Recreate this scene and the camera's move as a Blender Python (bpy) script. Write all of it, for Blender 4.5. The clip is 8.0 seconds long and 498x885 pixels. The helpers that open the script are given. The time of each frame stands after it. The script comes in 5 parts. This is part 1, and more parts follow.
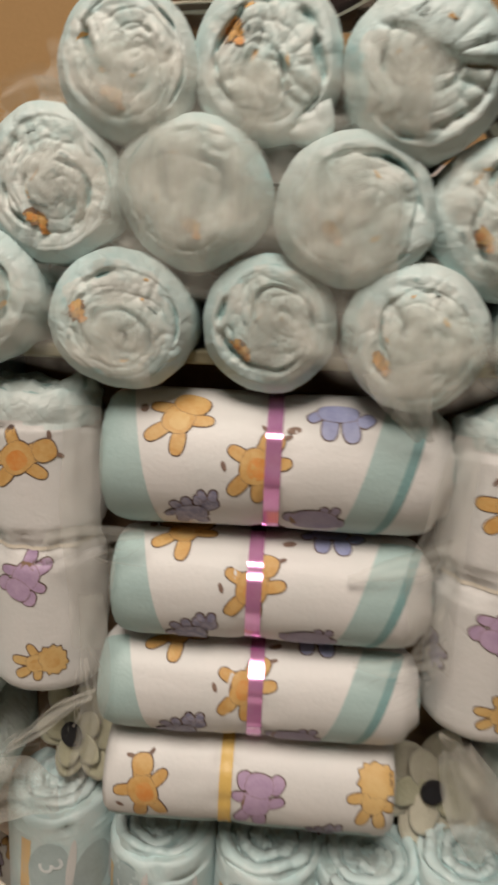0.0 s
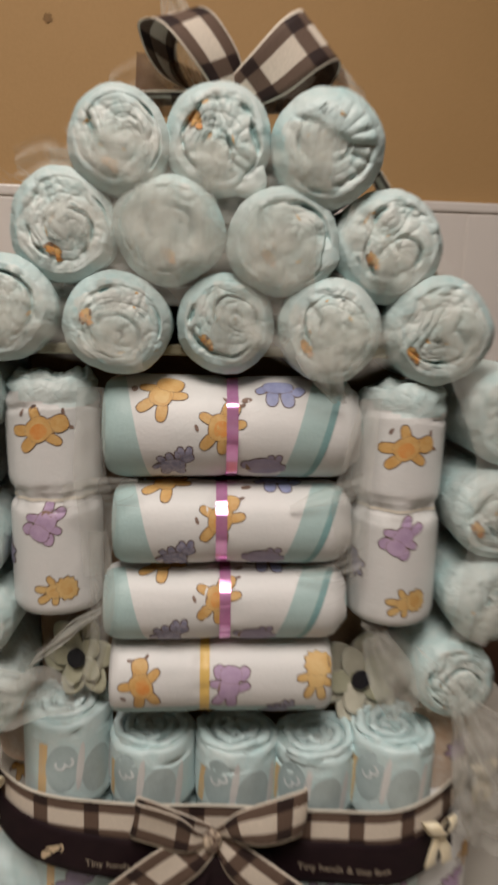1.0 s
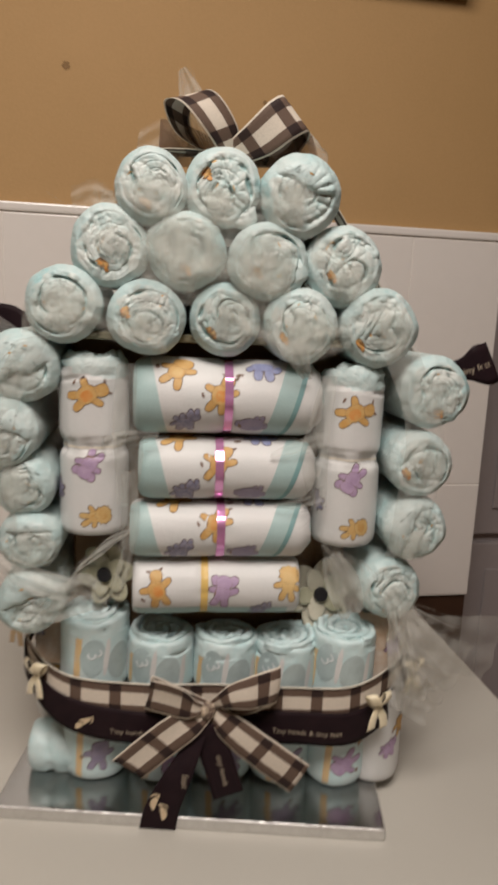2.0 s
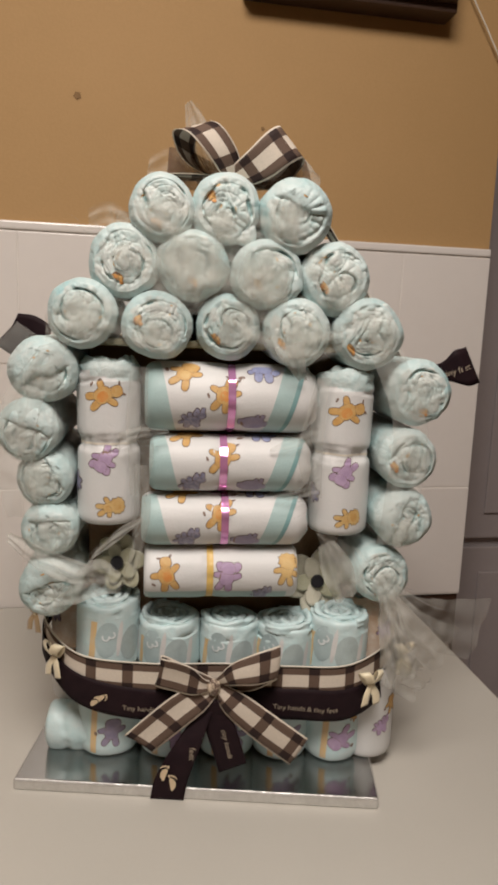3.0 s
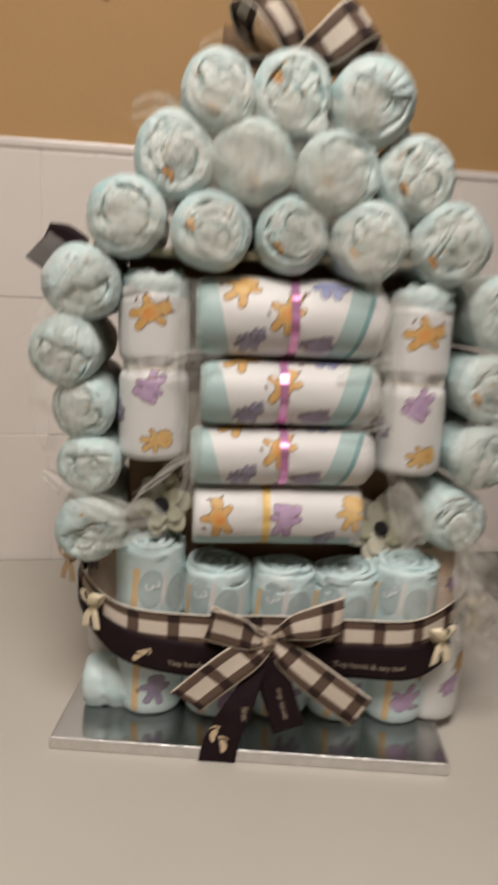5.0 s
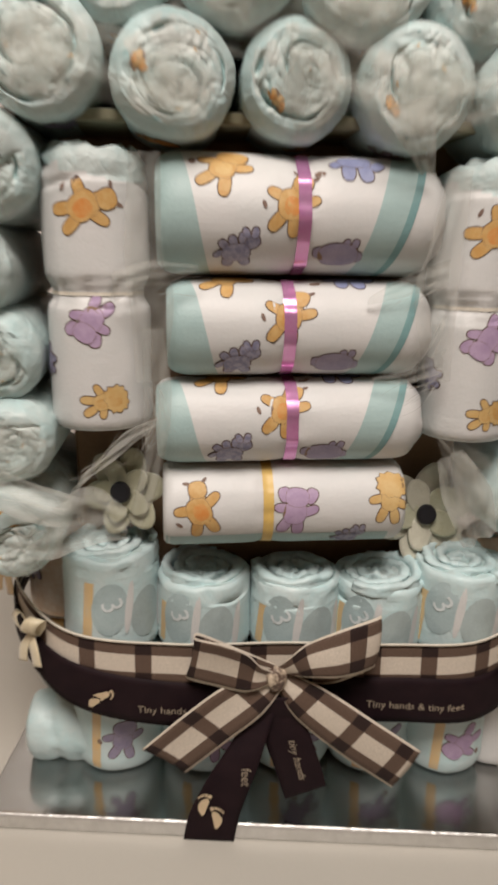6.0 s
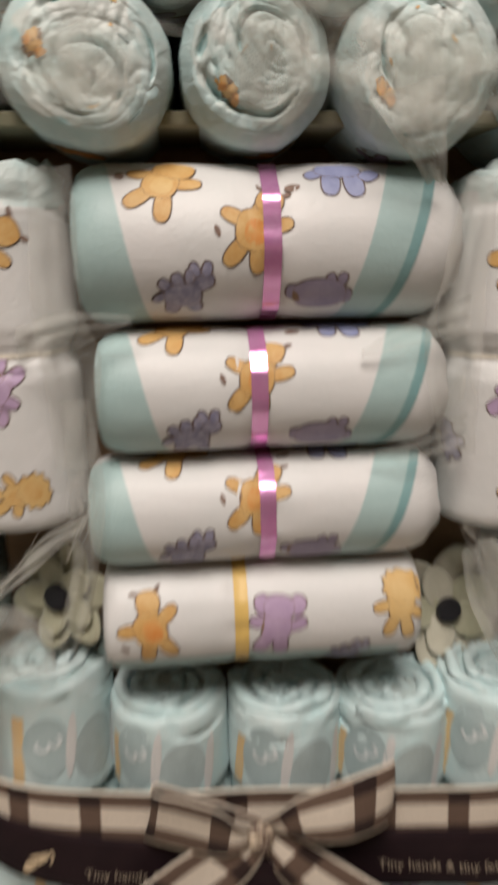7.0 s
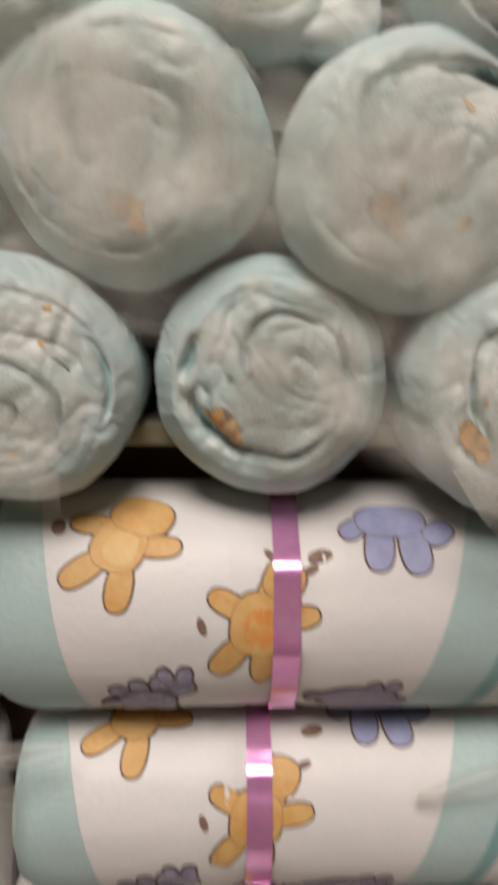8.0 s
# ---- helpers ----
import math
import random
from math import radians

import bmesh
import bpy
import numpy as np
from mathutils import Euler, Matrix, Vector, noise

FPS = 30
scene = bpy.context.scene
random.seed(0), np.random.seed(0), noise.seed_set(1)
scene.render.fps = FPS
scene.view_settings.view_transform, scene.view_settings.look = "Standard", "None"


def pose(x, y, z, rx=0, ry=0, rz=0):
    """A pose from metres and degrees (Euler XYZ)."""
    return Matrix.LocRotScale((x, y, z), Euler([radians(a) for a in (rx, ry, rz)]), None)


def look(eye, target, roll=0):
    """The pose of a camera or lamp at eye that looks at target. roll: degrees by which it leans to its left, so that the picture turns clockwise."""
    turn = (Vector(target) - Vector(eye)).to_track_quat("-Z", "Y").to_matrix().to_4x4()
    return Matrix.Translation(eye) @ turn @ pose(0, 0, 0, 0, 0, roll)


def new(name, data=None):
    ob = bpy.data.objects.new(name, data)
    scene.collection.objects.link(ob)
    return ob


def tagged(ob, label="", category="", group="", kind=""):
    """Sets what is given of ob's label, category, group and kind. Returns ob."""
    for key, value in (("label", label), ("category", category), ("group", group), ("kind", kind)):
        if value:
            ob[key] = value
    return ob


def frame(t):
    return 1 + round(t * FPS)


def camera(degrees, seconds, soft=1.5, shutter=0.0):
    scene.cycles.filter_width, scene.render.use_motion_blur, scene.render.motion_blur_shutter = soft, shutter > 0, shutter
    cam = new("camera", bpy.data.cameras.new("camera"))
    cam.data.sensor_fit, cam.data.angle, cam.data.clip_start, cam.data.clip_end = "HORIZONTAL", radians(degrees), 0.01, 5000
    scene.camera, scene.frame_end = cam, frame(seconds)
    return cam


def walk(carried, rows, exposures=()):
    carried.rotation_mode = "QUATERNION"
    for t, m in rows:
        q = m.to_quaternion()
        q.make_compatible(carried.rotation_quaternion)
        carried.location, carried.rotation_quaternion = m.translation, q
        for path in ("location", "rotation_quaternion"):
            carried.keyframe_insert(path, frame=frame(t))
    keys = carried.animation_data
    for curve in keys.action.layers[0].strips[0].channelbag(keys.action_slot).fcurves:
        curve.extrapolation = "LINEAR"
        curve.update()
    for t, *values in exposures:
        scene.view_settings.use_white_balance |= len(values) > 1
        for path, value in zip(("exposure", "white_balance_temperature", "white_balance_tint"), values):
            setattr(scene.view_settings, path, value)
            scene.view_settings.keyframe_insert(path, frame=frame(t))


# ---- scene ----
LENS = 40.36
cam = camera(LENS, 8.0, soft=3.4, shutter=0.8)
PATH = [
    (0, (0.068, -0.459, 0.478), (-0.305, 1.448, 0.005), 2.4),
    (0.5, (0.079, -0.498, 0.476), (-0.207, 1.429, 0.024), 1.1),
    (1, (0.065, -0.577, 0.473), (-0.088, 1.374, 0.06), 1.2),
    (1.5, (0.051, -0.669, 0.474), (0.037, 1.294, 0.094), 2.8),
    (2, (0.056, -0.736, 0.468), (0.004, 1.225, 0.081), 2.4),
    (2.2, (0.059, -0.753, 0.459), (-0.019, 1.213, 0.097), 1.4),
    (3.3, (0.051, -0.798, 0.46), (0.006, 1.173, 0.122), 2.3),
    (3.5, (0.043, -0.791, 0.458), (-0.015, 1.176, 0.103), 2.1),
    (3.8, (0.041, -0.775, 0.459), (-0.040, 1.187, 0.084), 2.0),
    (4, (0.041, -0.767, 0.459), (-0.034, 1.193, 0.072), 2.0),
    (4.4, (0.033, -0.765, 0.451), (-0.006, 1.199, 0.079), 2.0),
    (4.5, (0.037, -0.761, 0.451), (-0.016, 1.201, 0.066), 1.7),
    (4.8, (0.023, -0.746, 0.430), (0.012, 1.210, 0.058), 2.0),
    (5, (0.012, -0.730, 0.413), (-0.068, 1.218, -0.024), 2.4),
    (5.2, (0.004, -0.692, 0.390), (-0.074, 1.255, -0.056), 1.8),
    (6.3, (0.016, -0.521, 0.371), (-0.074, 1.387, -0.222), 0.2),
    (6.5, (0.024, -0.502, 0.373), (-0.096, 1.398, -0.239), -0.1),
    (7, (0.029, -0.454, 0.383), (-0.088, 1.476, -0.129), -1.1),
    (7.5, (0.03, -0.358, 0.454), (-0.079, 1.553, -0.124), -0.6),
    (8, (0.029, -0.332, 0.479), (-0.173, 1.611, 0.051), 0.9),
]
EXPOSURES = [(0, -0.24, 6880, 10), (0.5, -0.26, 6700, 10), (1, -0.3, 6550, 10), (1.5, -0.22, 6500, 10), (2, -0.12, 6500, 10), (3.5, 0, 6500, 10), (5, 0, 6500, 10), (6.3, 0.03, 6500, 10), (7, -0.06, 6500, 10), (7.5, -0.21, 6560, 12), (8, -0.24, 6620, 14)]
walk(cam, [(t, look(eye, target, roll)) for t, eye, target, roll in PATH], EXPOSURES)

# ---- world and light ----
world = bpy.data.worlds.new("room_air")
scene.world = world
world.use_nodes = True
world.node_tree.nodes["Background"].inputs[0].default_value = (0.9, 0.75, 0.55, 1)
world.node_tree.nodes["Background"].inputs[1].default_value = 0.02
scene.view_settings.exposure = 0.0

lamp_data = bpy.data.lights.new("ceiling_bulb", "AREA")
lamp_data.shape = "DISK"
lamp_data.size = 0.70
lamp_data.energy = 31
lamp_data.color = (1.0, 0.905, 0.835)
lamp = new("ceiling_bulb", lamp_data)
lamp.matrix_world = look((0.0, -1.0, 1.56), (0.01, -0.80, 0.0))


# ---- materials ----
def material(name, colour, rough=0.7, other=None, scale=30.0, detail=200.0, bump=0.1, amount=0.5, metal=0.0, sheen=0.0, spread=0.5, accent=None, crumple=0.0):
    """A surface of two close colours in soft patches, with fine grain in relief."""
    m = bpy.data.materials.new(name)
    m.use_nodes = True
    t = m.node_tree
    b = t.nodes["Principled BSDF"]
    b.inputs["Roughness"].default_value = rough
    b.inputs["Metallic"].default_value = metal
    b.inputs["Sheen Weight"].default_value = sheen
    pos = t.nodes.new("ShaderNodeTexCoord")
    info = t.nodes.new("ShaderNodeObjectInfo")
    shift = t.nodes.new("ShaderNodeVectorMath")
    shift.operation = "ADD"
    far = t.nodes.new("ShaderNodeVectorMath")
    far.operation = "SCALE"
    far.inputs["Scale"].default_value = 7.0
    far.inputs[0].default_value = (1, 1, 1)
    t.links.new(info.outputs["Random"], far.inputs["Scale"])
    t.links.new(pos.outputs["Object"], shift.inputs[0])
    t.links.new(far.outputs[0], shift.inputs[1])
    n1 = t.nodes.new("ShaderNodeTexNoise")
    n1.inputs["Scale"].default_value = scale
    n1.inputs["Detail"].default_value = 4
    n2 = t.nodes.new("ShaderNodeTexNoise")
    n2.inputs["Scale"].default_value = detail
    n2.inputs["Detail"].default_value = 3
    for n in (n1, n2):
        t.links.new(shift.outputs[0], n.inputs["Vector"])
    ramp = t.nodes.new("ShaderNodeValToRGB")
    ramp.color_ramp.elements[0].position = 0.5 - spread * 0.3
    ramp.color_ramp.elements[1].position = 0.5 + spread * 0.3
    ramp.color_ramp.elements[0].color = (*colour, 1)
    ramp.color_ramp.elements[1].color = (*(other or [c * 0.86 for c in colour]), 1)
    mix = t.nodes.new("ShaderNodeMix")
    mix.data_type = "FLOAT"
    mix.inputs[0].default_value = 0.3
    t.links.new(n1.outputs["Fac"], mix.inputs[2])
    t.links.new(n2.outputs["Fac"], mix.inputs[3])
    t.links.new(mix.outputs[0], ramp.inputs["Fac"])
    t.links.new(ramp.outputs["Color"], b.inputs["Base Color"])
    bm_ = t.nodes.new("ShaderNodeBump")
    bm_.inputs["Strength"].default_value = bump
    bm_.inputs["Distance"].default_value = 0.002
    t.links.new(n2.outputs["Fac"], bm_.inputs["Height"])
    t.links.new(bm_.outputs["Normal"], b.inputs["Normal"])
    if accent:
        e = ramp.color_ramp.elements.new(min(0.97, 0.5 + spread * 0.3 + 0.04))
        e.color = (*accent, 1)
    if crumple:
        last = None
        for size, deep in ((48.0, 0.0045), (120.0, 0.0018)):
            n3 = t.nodes.new("ShaderNodeTexNoise")
            n3.inputs["Scale"].default_value = size
            n3.inputs["Detail"].default_value = 2
            n3.inputs["Distortion"].default_value = 0.6
            t.links.new(shift.outputs[0], n3.inputs["Vector"])
            less = t.nodes.new("ShaderNodeMath")
            less.operation = "SUBTRACT"
            less.inputs[1].default_value = 0.5
            t.links.new(n3.outputs["Fac"], less.inputs[0])
            fold = t.nodes.new("ShaderNodeMath")
            fold.operation = "ABSOLUTE"
            t.links.new(less.outputs[0], fold.inputs[0])
            cr = t.nodes.new("ShaderNodeBump")
            cr.inputs["Strength"].default_value = crumple
            cr.inputs["Distance"].default_value = deep * 4
            t.links.new(fold.outputs[0], cr.inputs["Height"])
            if last:
                t.links.new(last.outputs["Normal"], cr.inputs["Normal"])
            last = cr
        t.links.new(last.outputs["Normal"], bm_.inputs["Normal"])
    return m


WALL = material("ochre_wall_paint", (0.44, 0.27, 0.115), 0.75, (0.40, 0.245, 0.10), 3.0, 260, 0.15)
TILE = material("white_glazed_tile", (0.74, 0.70, 0.66), 0.25, (0.71, 0.67, 0.63), 4, 60, 0.02)
GROUT = material("tile_grout", (0.76, 0.72, 0.67), 0.9, None, 20, 400, 0.3)
TOP = material("beige_laminate", (0.49, 0.470, 0.42), 0.38, (0.47, 0.450, 0.40), 6, 500, 0.03)
FOIL = material("silver_foil", (0.45, 0.455, 0.45), 0.17, (0.44, 0.44, 0.43), 60, 160, 0.06, metal=1.0, crumple=0.018)
# Same foil for the board's edge, its brighter reflections put into the colour.
FOIL_EDGE = material("folded_foil_lit_edge", (0.74, 0.73, 0.71), 0.42, (0.64, 0.63, 0.61), 90, 260, 0.12, metal=0.8, crumple=0.10)
CARD = material("brown_cardboard", (0.25, 0.16, 0.095), 0.85, (0.20, 0.125, 0.07), 20, 300, 0.2)
OLIVE = material("olive_card", (0.33, 0.31, 0.21), 0.8, (0.29, 0.27, 0.18), 20, 300, 0.2)
NAPPY = material("white_nappy_backsheet", (0.66, 0.655, 0.645), 0.5, (0.62, 0.63, 0.62), 45, 500, 0.10, crumple=0.035)
ROLLED = material("aqua_white_nappy", (0.575, 0.65, 0.635), 0.5, (0.44, 0.59, 0.59), 26, 200, 0.06, spread=0.42, accent=(0.36, 0.56, 0.57), crumple=0.20)
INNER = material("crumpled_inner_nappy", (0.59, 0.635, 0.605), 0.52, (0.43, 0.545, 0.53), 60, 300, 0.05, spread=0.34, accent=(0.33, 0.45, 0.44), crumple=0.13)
# Aqua layer edges, darkened to carry the shade inside the gaps.
EDGE_SHADE = material("aqua_edge_and_gap_shade", (0.23, 0.38, 0.38), 0.45, (0.48, 0.62, 0.61), 90, 300, 0.15, spread=0.35, crumple=0.08)
PALE = material("pale_aqua_nappy", (0.60, 0.70, 0.70), 0.45, (0.50, 0.67, 0.68), 45, 230, 0.08, sheen=0.1, crumple=0.09)
AQUA = material("aqua_print", (0.385, 0.515, 0.505), 0.5, (0.35, 0.48, 0.475), 60, 500, 0.15)
TEAL = material("teal_print", (0.20, 0.35, 0.355), 0.55, (0.17, 0.315, 0.32), 60, 500, 0.15)
GREY = material("grey_aqua_print", (0.36, 0.46, 0.47), 0.6, (0.42, 0.52, 0.53), 90, 500, 0.15)
SMOKE = material("smoke_grey_print", (0.36, 0.43, 0.43), 0.6, (0.44, 0.53, 0.53), 70, 500, 0.15)
ORANGE = material("orange_print", (0.60, 0.235, 0.055), 0.6, (0.60, 0.33, 0.11), 150, 600, 0.1)
TAN = material("tan_print", (0.60, 0.395, 0.16), 0.6, (0.54, 0.30, 0.09), 150, 600, 0.1)
YELLOW = material("yellow_print", (0.63, 0.45, 0.20), 0.6, (0.57, 0.355, 0.125), 120, 600, 0.1)
PEACH = material("peach_print", (0.72, 0.50, 0.24), 0.55, (0.66, 0.53, 0.33), 90, 500, 0.1)
MAUVE = material("mauve_print", (0.47, 0.35, 0.50), 0.6, (0.37, 0.26, 0.41), 120, 600, 0.1)
LILAC = material("lilac_print", (0.34, 0.30, 0.40), 0.6, (0.25, 0.22, 0.33), 120, 600, 0.1)
INDIGO = material("indigo_print", (0.36, 0.35, 0.45), 0.6, (0.22, 0.22, 0.33), 260, 600, 0.1, spread=0.25)
BLUE = material("blue_print", (0.35, 0.38, 0.57), 0.6, (0.25, 0.28, 0.47), 120, 600, 0.1)
INK = material("dark_outline_ink", (0.085, 0.05, 0.04), 0.7, None, 100, 600, 0.1)
FLECK = material("grey_green_print", (0.21, 0.27, 0.26), 0.6, (0.34, 0.42, 0.41), 200, 600, 0.1)
INKSOFT = material("soft_brown_ink", (0.24, 0.15, 0.09), 0.7, None, 100, 600, 0.1)
INKBROWN = material("brown_ink", (0.16, 0.10, 0.08), 0.7, (0.24, 0.16, 0.12), 200, 600, 0.1)
PALETEXT = material("white_ink", (0.72, 0.78, 0.79), 0.6, None, 100, 600, 0.1)
BLACK = material("black_satin", (0.013, 0.007, 0.009), 0.6, (0.019, 0.010, 0.012), 80, 900, 0.12)
BLACK.node_tree.nodes["Principled BSDF"].inputs["Specular IOR Level"].default_value = 0.10
CREAM = material("cream_satin", (0.80, 0.72, 0.52), 0.35, (0.72, 0.62, 0.42), 80, 700, 0.12, sheen=0.3)
TANSATIN = material("tan_satin", (0.52, 0.37, 0.20), 0.4, (0.44, 0.30, 0.16), 80, 700, 0.12, sheen=0.3)
LETTER = material("dull_cream_ink", (0.38, 0.31, 0.23), 0.6, None, 80, 700, 0.1)
GOLD = material("cream_ink", (0.66, 0.52, 0.34), 0.5, None, 80, 700, 0.1)
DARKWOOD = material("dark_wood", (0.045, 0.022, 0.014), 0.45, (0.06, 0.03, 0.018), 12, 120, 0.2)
GREYPAINT = material("grey_painted_wood", (0.40, 0.36, 0.36), 0.5, (0.37, 0.33, 0.33), 5, 120, 0.1)
FLOORM = material("brown_floor", (0.20, 0.12, 0.07), 0.5, (0.15, 0.09, 0.05), 4, 60, 0.1)
CEILM = material("white_ceiling_paint", (0.78, 0.74, 0.68), 0.85, None, 4, 120, 0.1)
PETAL = material("cream_felt_petal", (0.56, 0.535, 0.44), 0.9, (0.48, 0.455, 0.36), 60, 500, 0.3, sheen=0.3)
SAGE = material("sage_felt_petal", (0.46, 0.455, 0.34), 0.9, (0.40, 0.39, 0.27), 60, 500, 0.3, sheen=0.3)
BUTTON = material("black_button", (0.012, 0.011, 0.015), 0.5, None, 60, 500, 0.1)
CORD = material("white_cord", (0.75, 0.70, 0.60), 0.7, None, 60, 500, 0.1)
GOLDBAND = material("yellow_band", (0.72, 0.50, 0.16), 0.45, (0.62, 0.42, 0.12), 90, 500, 0.1)


def plaid():
    """Brown and white gingham woven ribbon: u runs along it in metres, v from 0 to 1 across."""
    m = bpy.data.materials.new("brown_gingham")
    m.use_nodes = True
    t = m.node_tree
    b = t.nodes["Principled BSDF"]
    b.inputs["Roughness"].default_value = 0.7
    b.inputs["Specular IOR Level"].default_value = 0.25
    uv = t.nodes.new("ShaderNodeUVMap")
    sep = t.nodes.new("ShaderNodeSeparateXYZ")
    t.links.new(uv.outputs[0], sep.inputs[0])

    def math_node(op, a, b_=None):
        n = t.nodes.new("ShaderNodeMath")
        n.operation = op
        for i, v in enumerate((a, b_)):
            if v is None:
                continue
            if isinstance(v, (int, float)):
                n.inputs[i].default_value = v
            else:
                t.links.new(v, n.inputs[i])
        return n.outputs[0]

    along = math_node("FRACT", math_node("MULTIPLY", sep.outputs[0], 27.0))
    across = sep.outputs[1]
    bar_u = math_node("LESS_THAN", math_node("ABSOLUTE", math_node("SUBTRACT", along, 0.5)), 0.145)
    bar_v = math_node("GREATER_THAN", math_node("ABSOLUTE", math_node("SUBTRACT", across, 0.5)), 0.20)
    edge = math_node("GREATER_THAN", math_node("ABSOLUTE", math_node("SUBTRACT", across, 0.5)), 0.455)
    weave = t.nodes.new("ShaderNodeTexNoise")
    weave.inputs["Scale"].default_value = 900
    pos = t.nodes.new("ShaderNodeTexCoord")
    t.links.new(pos.outputs["Object"], weave.inputs["Vector"])
    ramp = t.nodes.new("ShaderNodeValToRGB")
    r = ramp.color_ramp
    r.interpolation = "CONSTANT"
    r.elements[0].color = (0.72, 0.64, 0.54, 1)
    r.elements[1].position = 0.3
    r.elements[1].color = (0.142, 0.094, 0.070, 1)
    e = r.elements.new(0.8)
    e.color = (0.032, 0.018, 0.016, 1)
    total = math_node("MULTIPLY", math_node("ADD", bar_u, bar_v), 0.5)
    t.links.new(total, ramp.inputs["Fac"])
    mix = t.nodes.new("ShaderNodeMix")
    mix.data_type = "RGBA"
    t.links.new(edge, mix.inputs[0])
    t.links.new(ramp.outputs["Color"], mix.inputs[6])
    mix.inputs[7].default_value = (0.74, 0.66, 0.55, 1)
    soft = t.nodes.new("ShaderNodeMix")
    soft.data_type = "RGBA"
    soft.blend_type = "MULTIPLY"
    soft.inputs[0].default_value = 0.35
    t.links.new(mix.outputs[2], soft.inputs[6])
    t.links.new(weave.outputs["Fac"], soft.inputs[7])
    t.links.new(soft.outputs[2], b.inputs["Base Color"])
    bump = t.nodes.new("ShaderNodeBump")
    bump.inputs["Strength"].default_value = 0.25
    bump.inputs["Distance"].default_value = 0.001
    t.links.new(weave.outputs["Fac"], bump.inputs["Height"])
    t.links.new(bump.outputs["Normal"], b.inputs["Normal"])
    return m


def shiny_pink():
    """Curling ribbon with an iridescent pink film."""
    m = material("iridescent_pink_ribbon", (0.72, 0.30, 0.61), 0.17, (0.78, 0.42, 0.69), 60, 500, 0.02, metal=0.60)
    b = m.node_tree.nodes["Principled BSDF"]
    b.inputs["Thin Film Thickness"].default_value = 420
    b.inputs["Thin Film IOR"].default_value = 1.5
    return m


def gauze(name, cover, tint, fades=""):
    """Soft tulle: a fine net that lets most light through."""
    m = bpy.data.materials.new(name)
    m.use_nodes = True
    t = m.node_tree
    t.nodes.remove(t.nodes["Principled BSDF"])
    out = t.nodes["Material Output"]
    clear = t.nodes.new("ShaderNodeBsdfTransparent")
    cloth = t.nodes.new("ShaderNodeBsdfDiffuse")
    cloth.inputs["Color"].default_value = (*tint, 1)
    glow = t.nodes.new("ShaderNodeBsdfTranslucent")
    glow.inputs["Color"].default_value = (*tint, 1)
    both = t.nodes.new("ShaderNodeMixShader")
    both.inputs[0].default_value = 0.35
    t.links.new(cloth.outputs[0], both.inputs[1])
    t.links.new(glow.outputs[0], both.inputs[2])
    uv = t.nodes.new("ShaderNodeTexCoord")
    cells = t.nodes.new("ShaderNodeTexVoronoi")
    cells.feature = "DISTANCE_TO_EDGE"
    cells.inputs["Scale"].default_value = 900
    t.links.new(uv.outputs["Object"], cells.inputs["Vector"])
    net = t.nodes.new("ShaderNodeMapRange")
    net.inputs["From Min"].default_value = 0.06
    net.inputs["From Max"].default_value = 0.30
    net.inputs["To Min"].default_value = min(1.0, cover * 1.12)
    net.inputs["To Max"].default_value = cover * 0.93
    t.links.new(cells.outputs["Distance"], net.inputs["Value"])
    folds = t.nodes.new("ShaderNodeTexNoise")
    folds.inputs["Scale"].default_value = 60 if fades else 34
    folds.inputs["Detail"].default_value = 4
    folds.inputs["Distortion"].default_value = 0.8
    drawn = t.nodes.new("ShaderNodeMapping")
    drawn.inputs["Rotation"].default_value = (0.3, 0.4, 0.8)
    drawn.inputs["Scale"].default_value = (1.0, 0.28, 0.6)
    t.links.new(uv.outputs["Object"], drawn.inputs["Vector"])
    t.links.new(drawn.outputs["Vector"], folds.inputs["Vector"])
    vary = t.nodes.new("ShaderNodeMapRange")
    vary.inputs["From Min"].default_value = 0.3
    vary.inputs["From Max"].default_value = 0.7
    vary.inputs["To Min"].default_value = 0.45 if fades else 0.7
    vary.inputs["To Max"].default_value = 1.5 if fades else 1.3
    t.links.new(folds.outputs["Fac"], vary.inputs["Value"])
    times = t.nodes.new("ShaderNodeMath")
    times.operation = "MULTIPLY"
    times.use_clamp = True
    t.links.new(net.outputs[0], times.inputs[0])
    t.links.new(vary.outputs[0], times.inputs[1])
    if fades:
        # the net frays out towards its edge, where u is 0
        at = t.nodes.new("ShaderNodeUVMap")
        sep = t.nodes.new("ShaderNodeSeparateXYZ")
        fray = t.nodes.new("ShaderNodeMapRange")
        fray.inputs["From Max"].default_value = 0.35 if fades == "edge" else 0.22
        less = t.nodes.new("ShaderNodeMath")
        less.operation = "MULTIPLY"
        t.links.new(at.outputs[0], sep.inputs[0])
        if fades == "edge":
            t.links.new(sep.outputs[0], fray.inputs["Value"])
        else:
            # both long edges of a strip
            far = t.nodes.new("ShaderNodeMath")
            far.operation = "SUBTRACT"
            far.inputs[0].default_value = 1.0
            t.links.new(sep.outputs[1], far.inputs[1])
            both_ = t.nodes.new("ShaderNodeMath")
            both_.operation = "MULTIPLY"
            t.links.new(sep.outputs[1], both_.inputs[0])
            t.links.new(far.outputs[0], both_.inputs[1])
            t.links.new(both_.outputs[0], fray.inputs["Value"])
        t.links.new(times.outputs[0], less.inputs[0])
        t.links.new(fray.outputs[0], less.inputs[1])
        times = less
    mix = t.nodes.new("ShaderNodeMixShader")
    t.links.new(times.outputs[0], mix.inputs[0])
    t.links.new(clear.outputs[0], mix.inputs[1])
    t.links.new(both.outputs[0], mix.inputs[2])
    t.links.new(mix.outputs[0], out.inputs["Surface"])
    return m


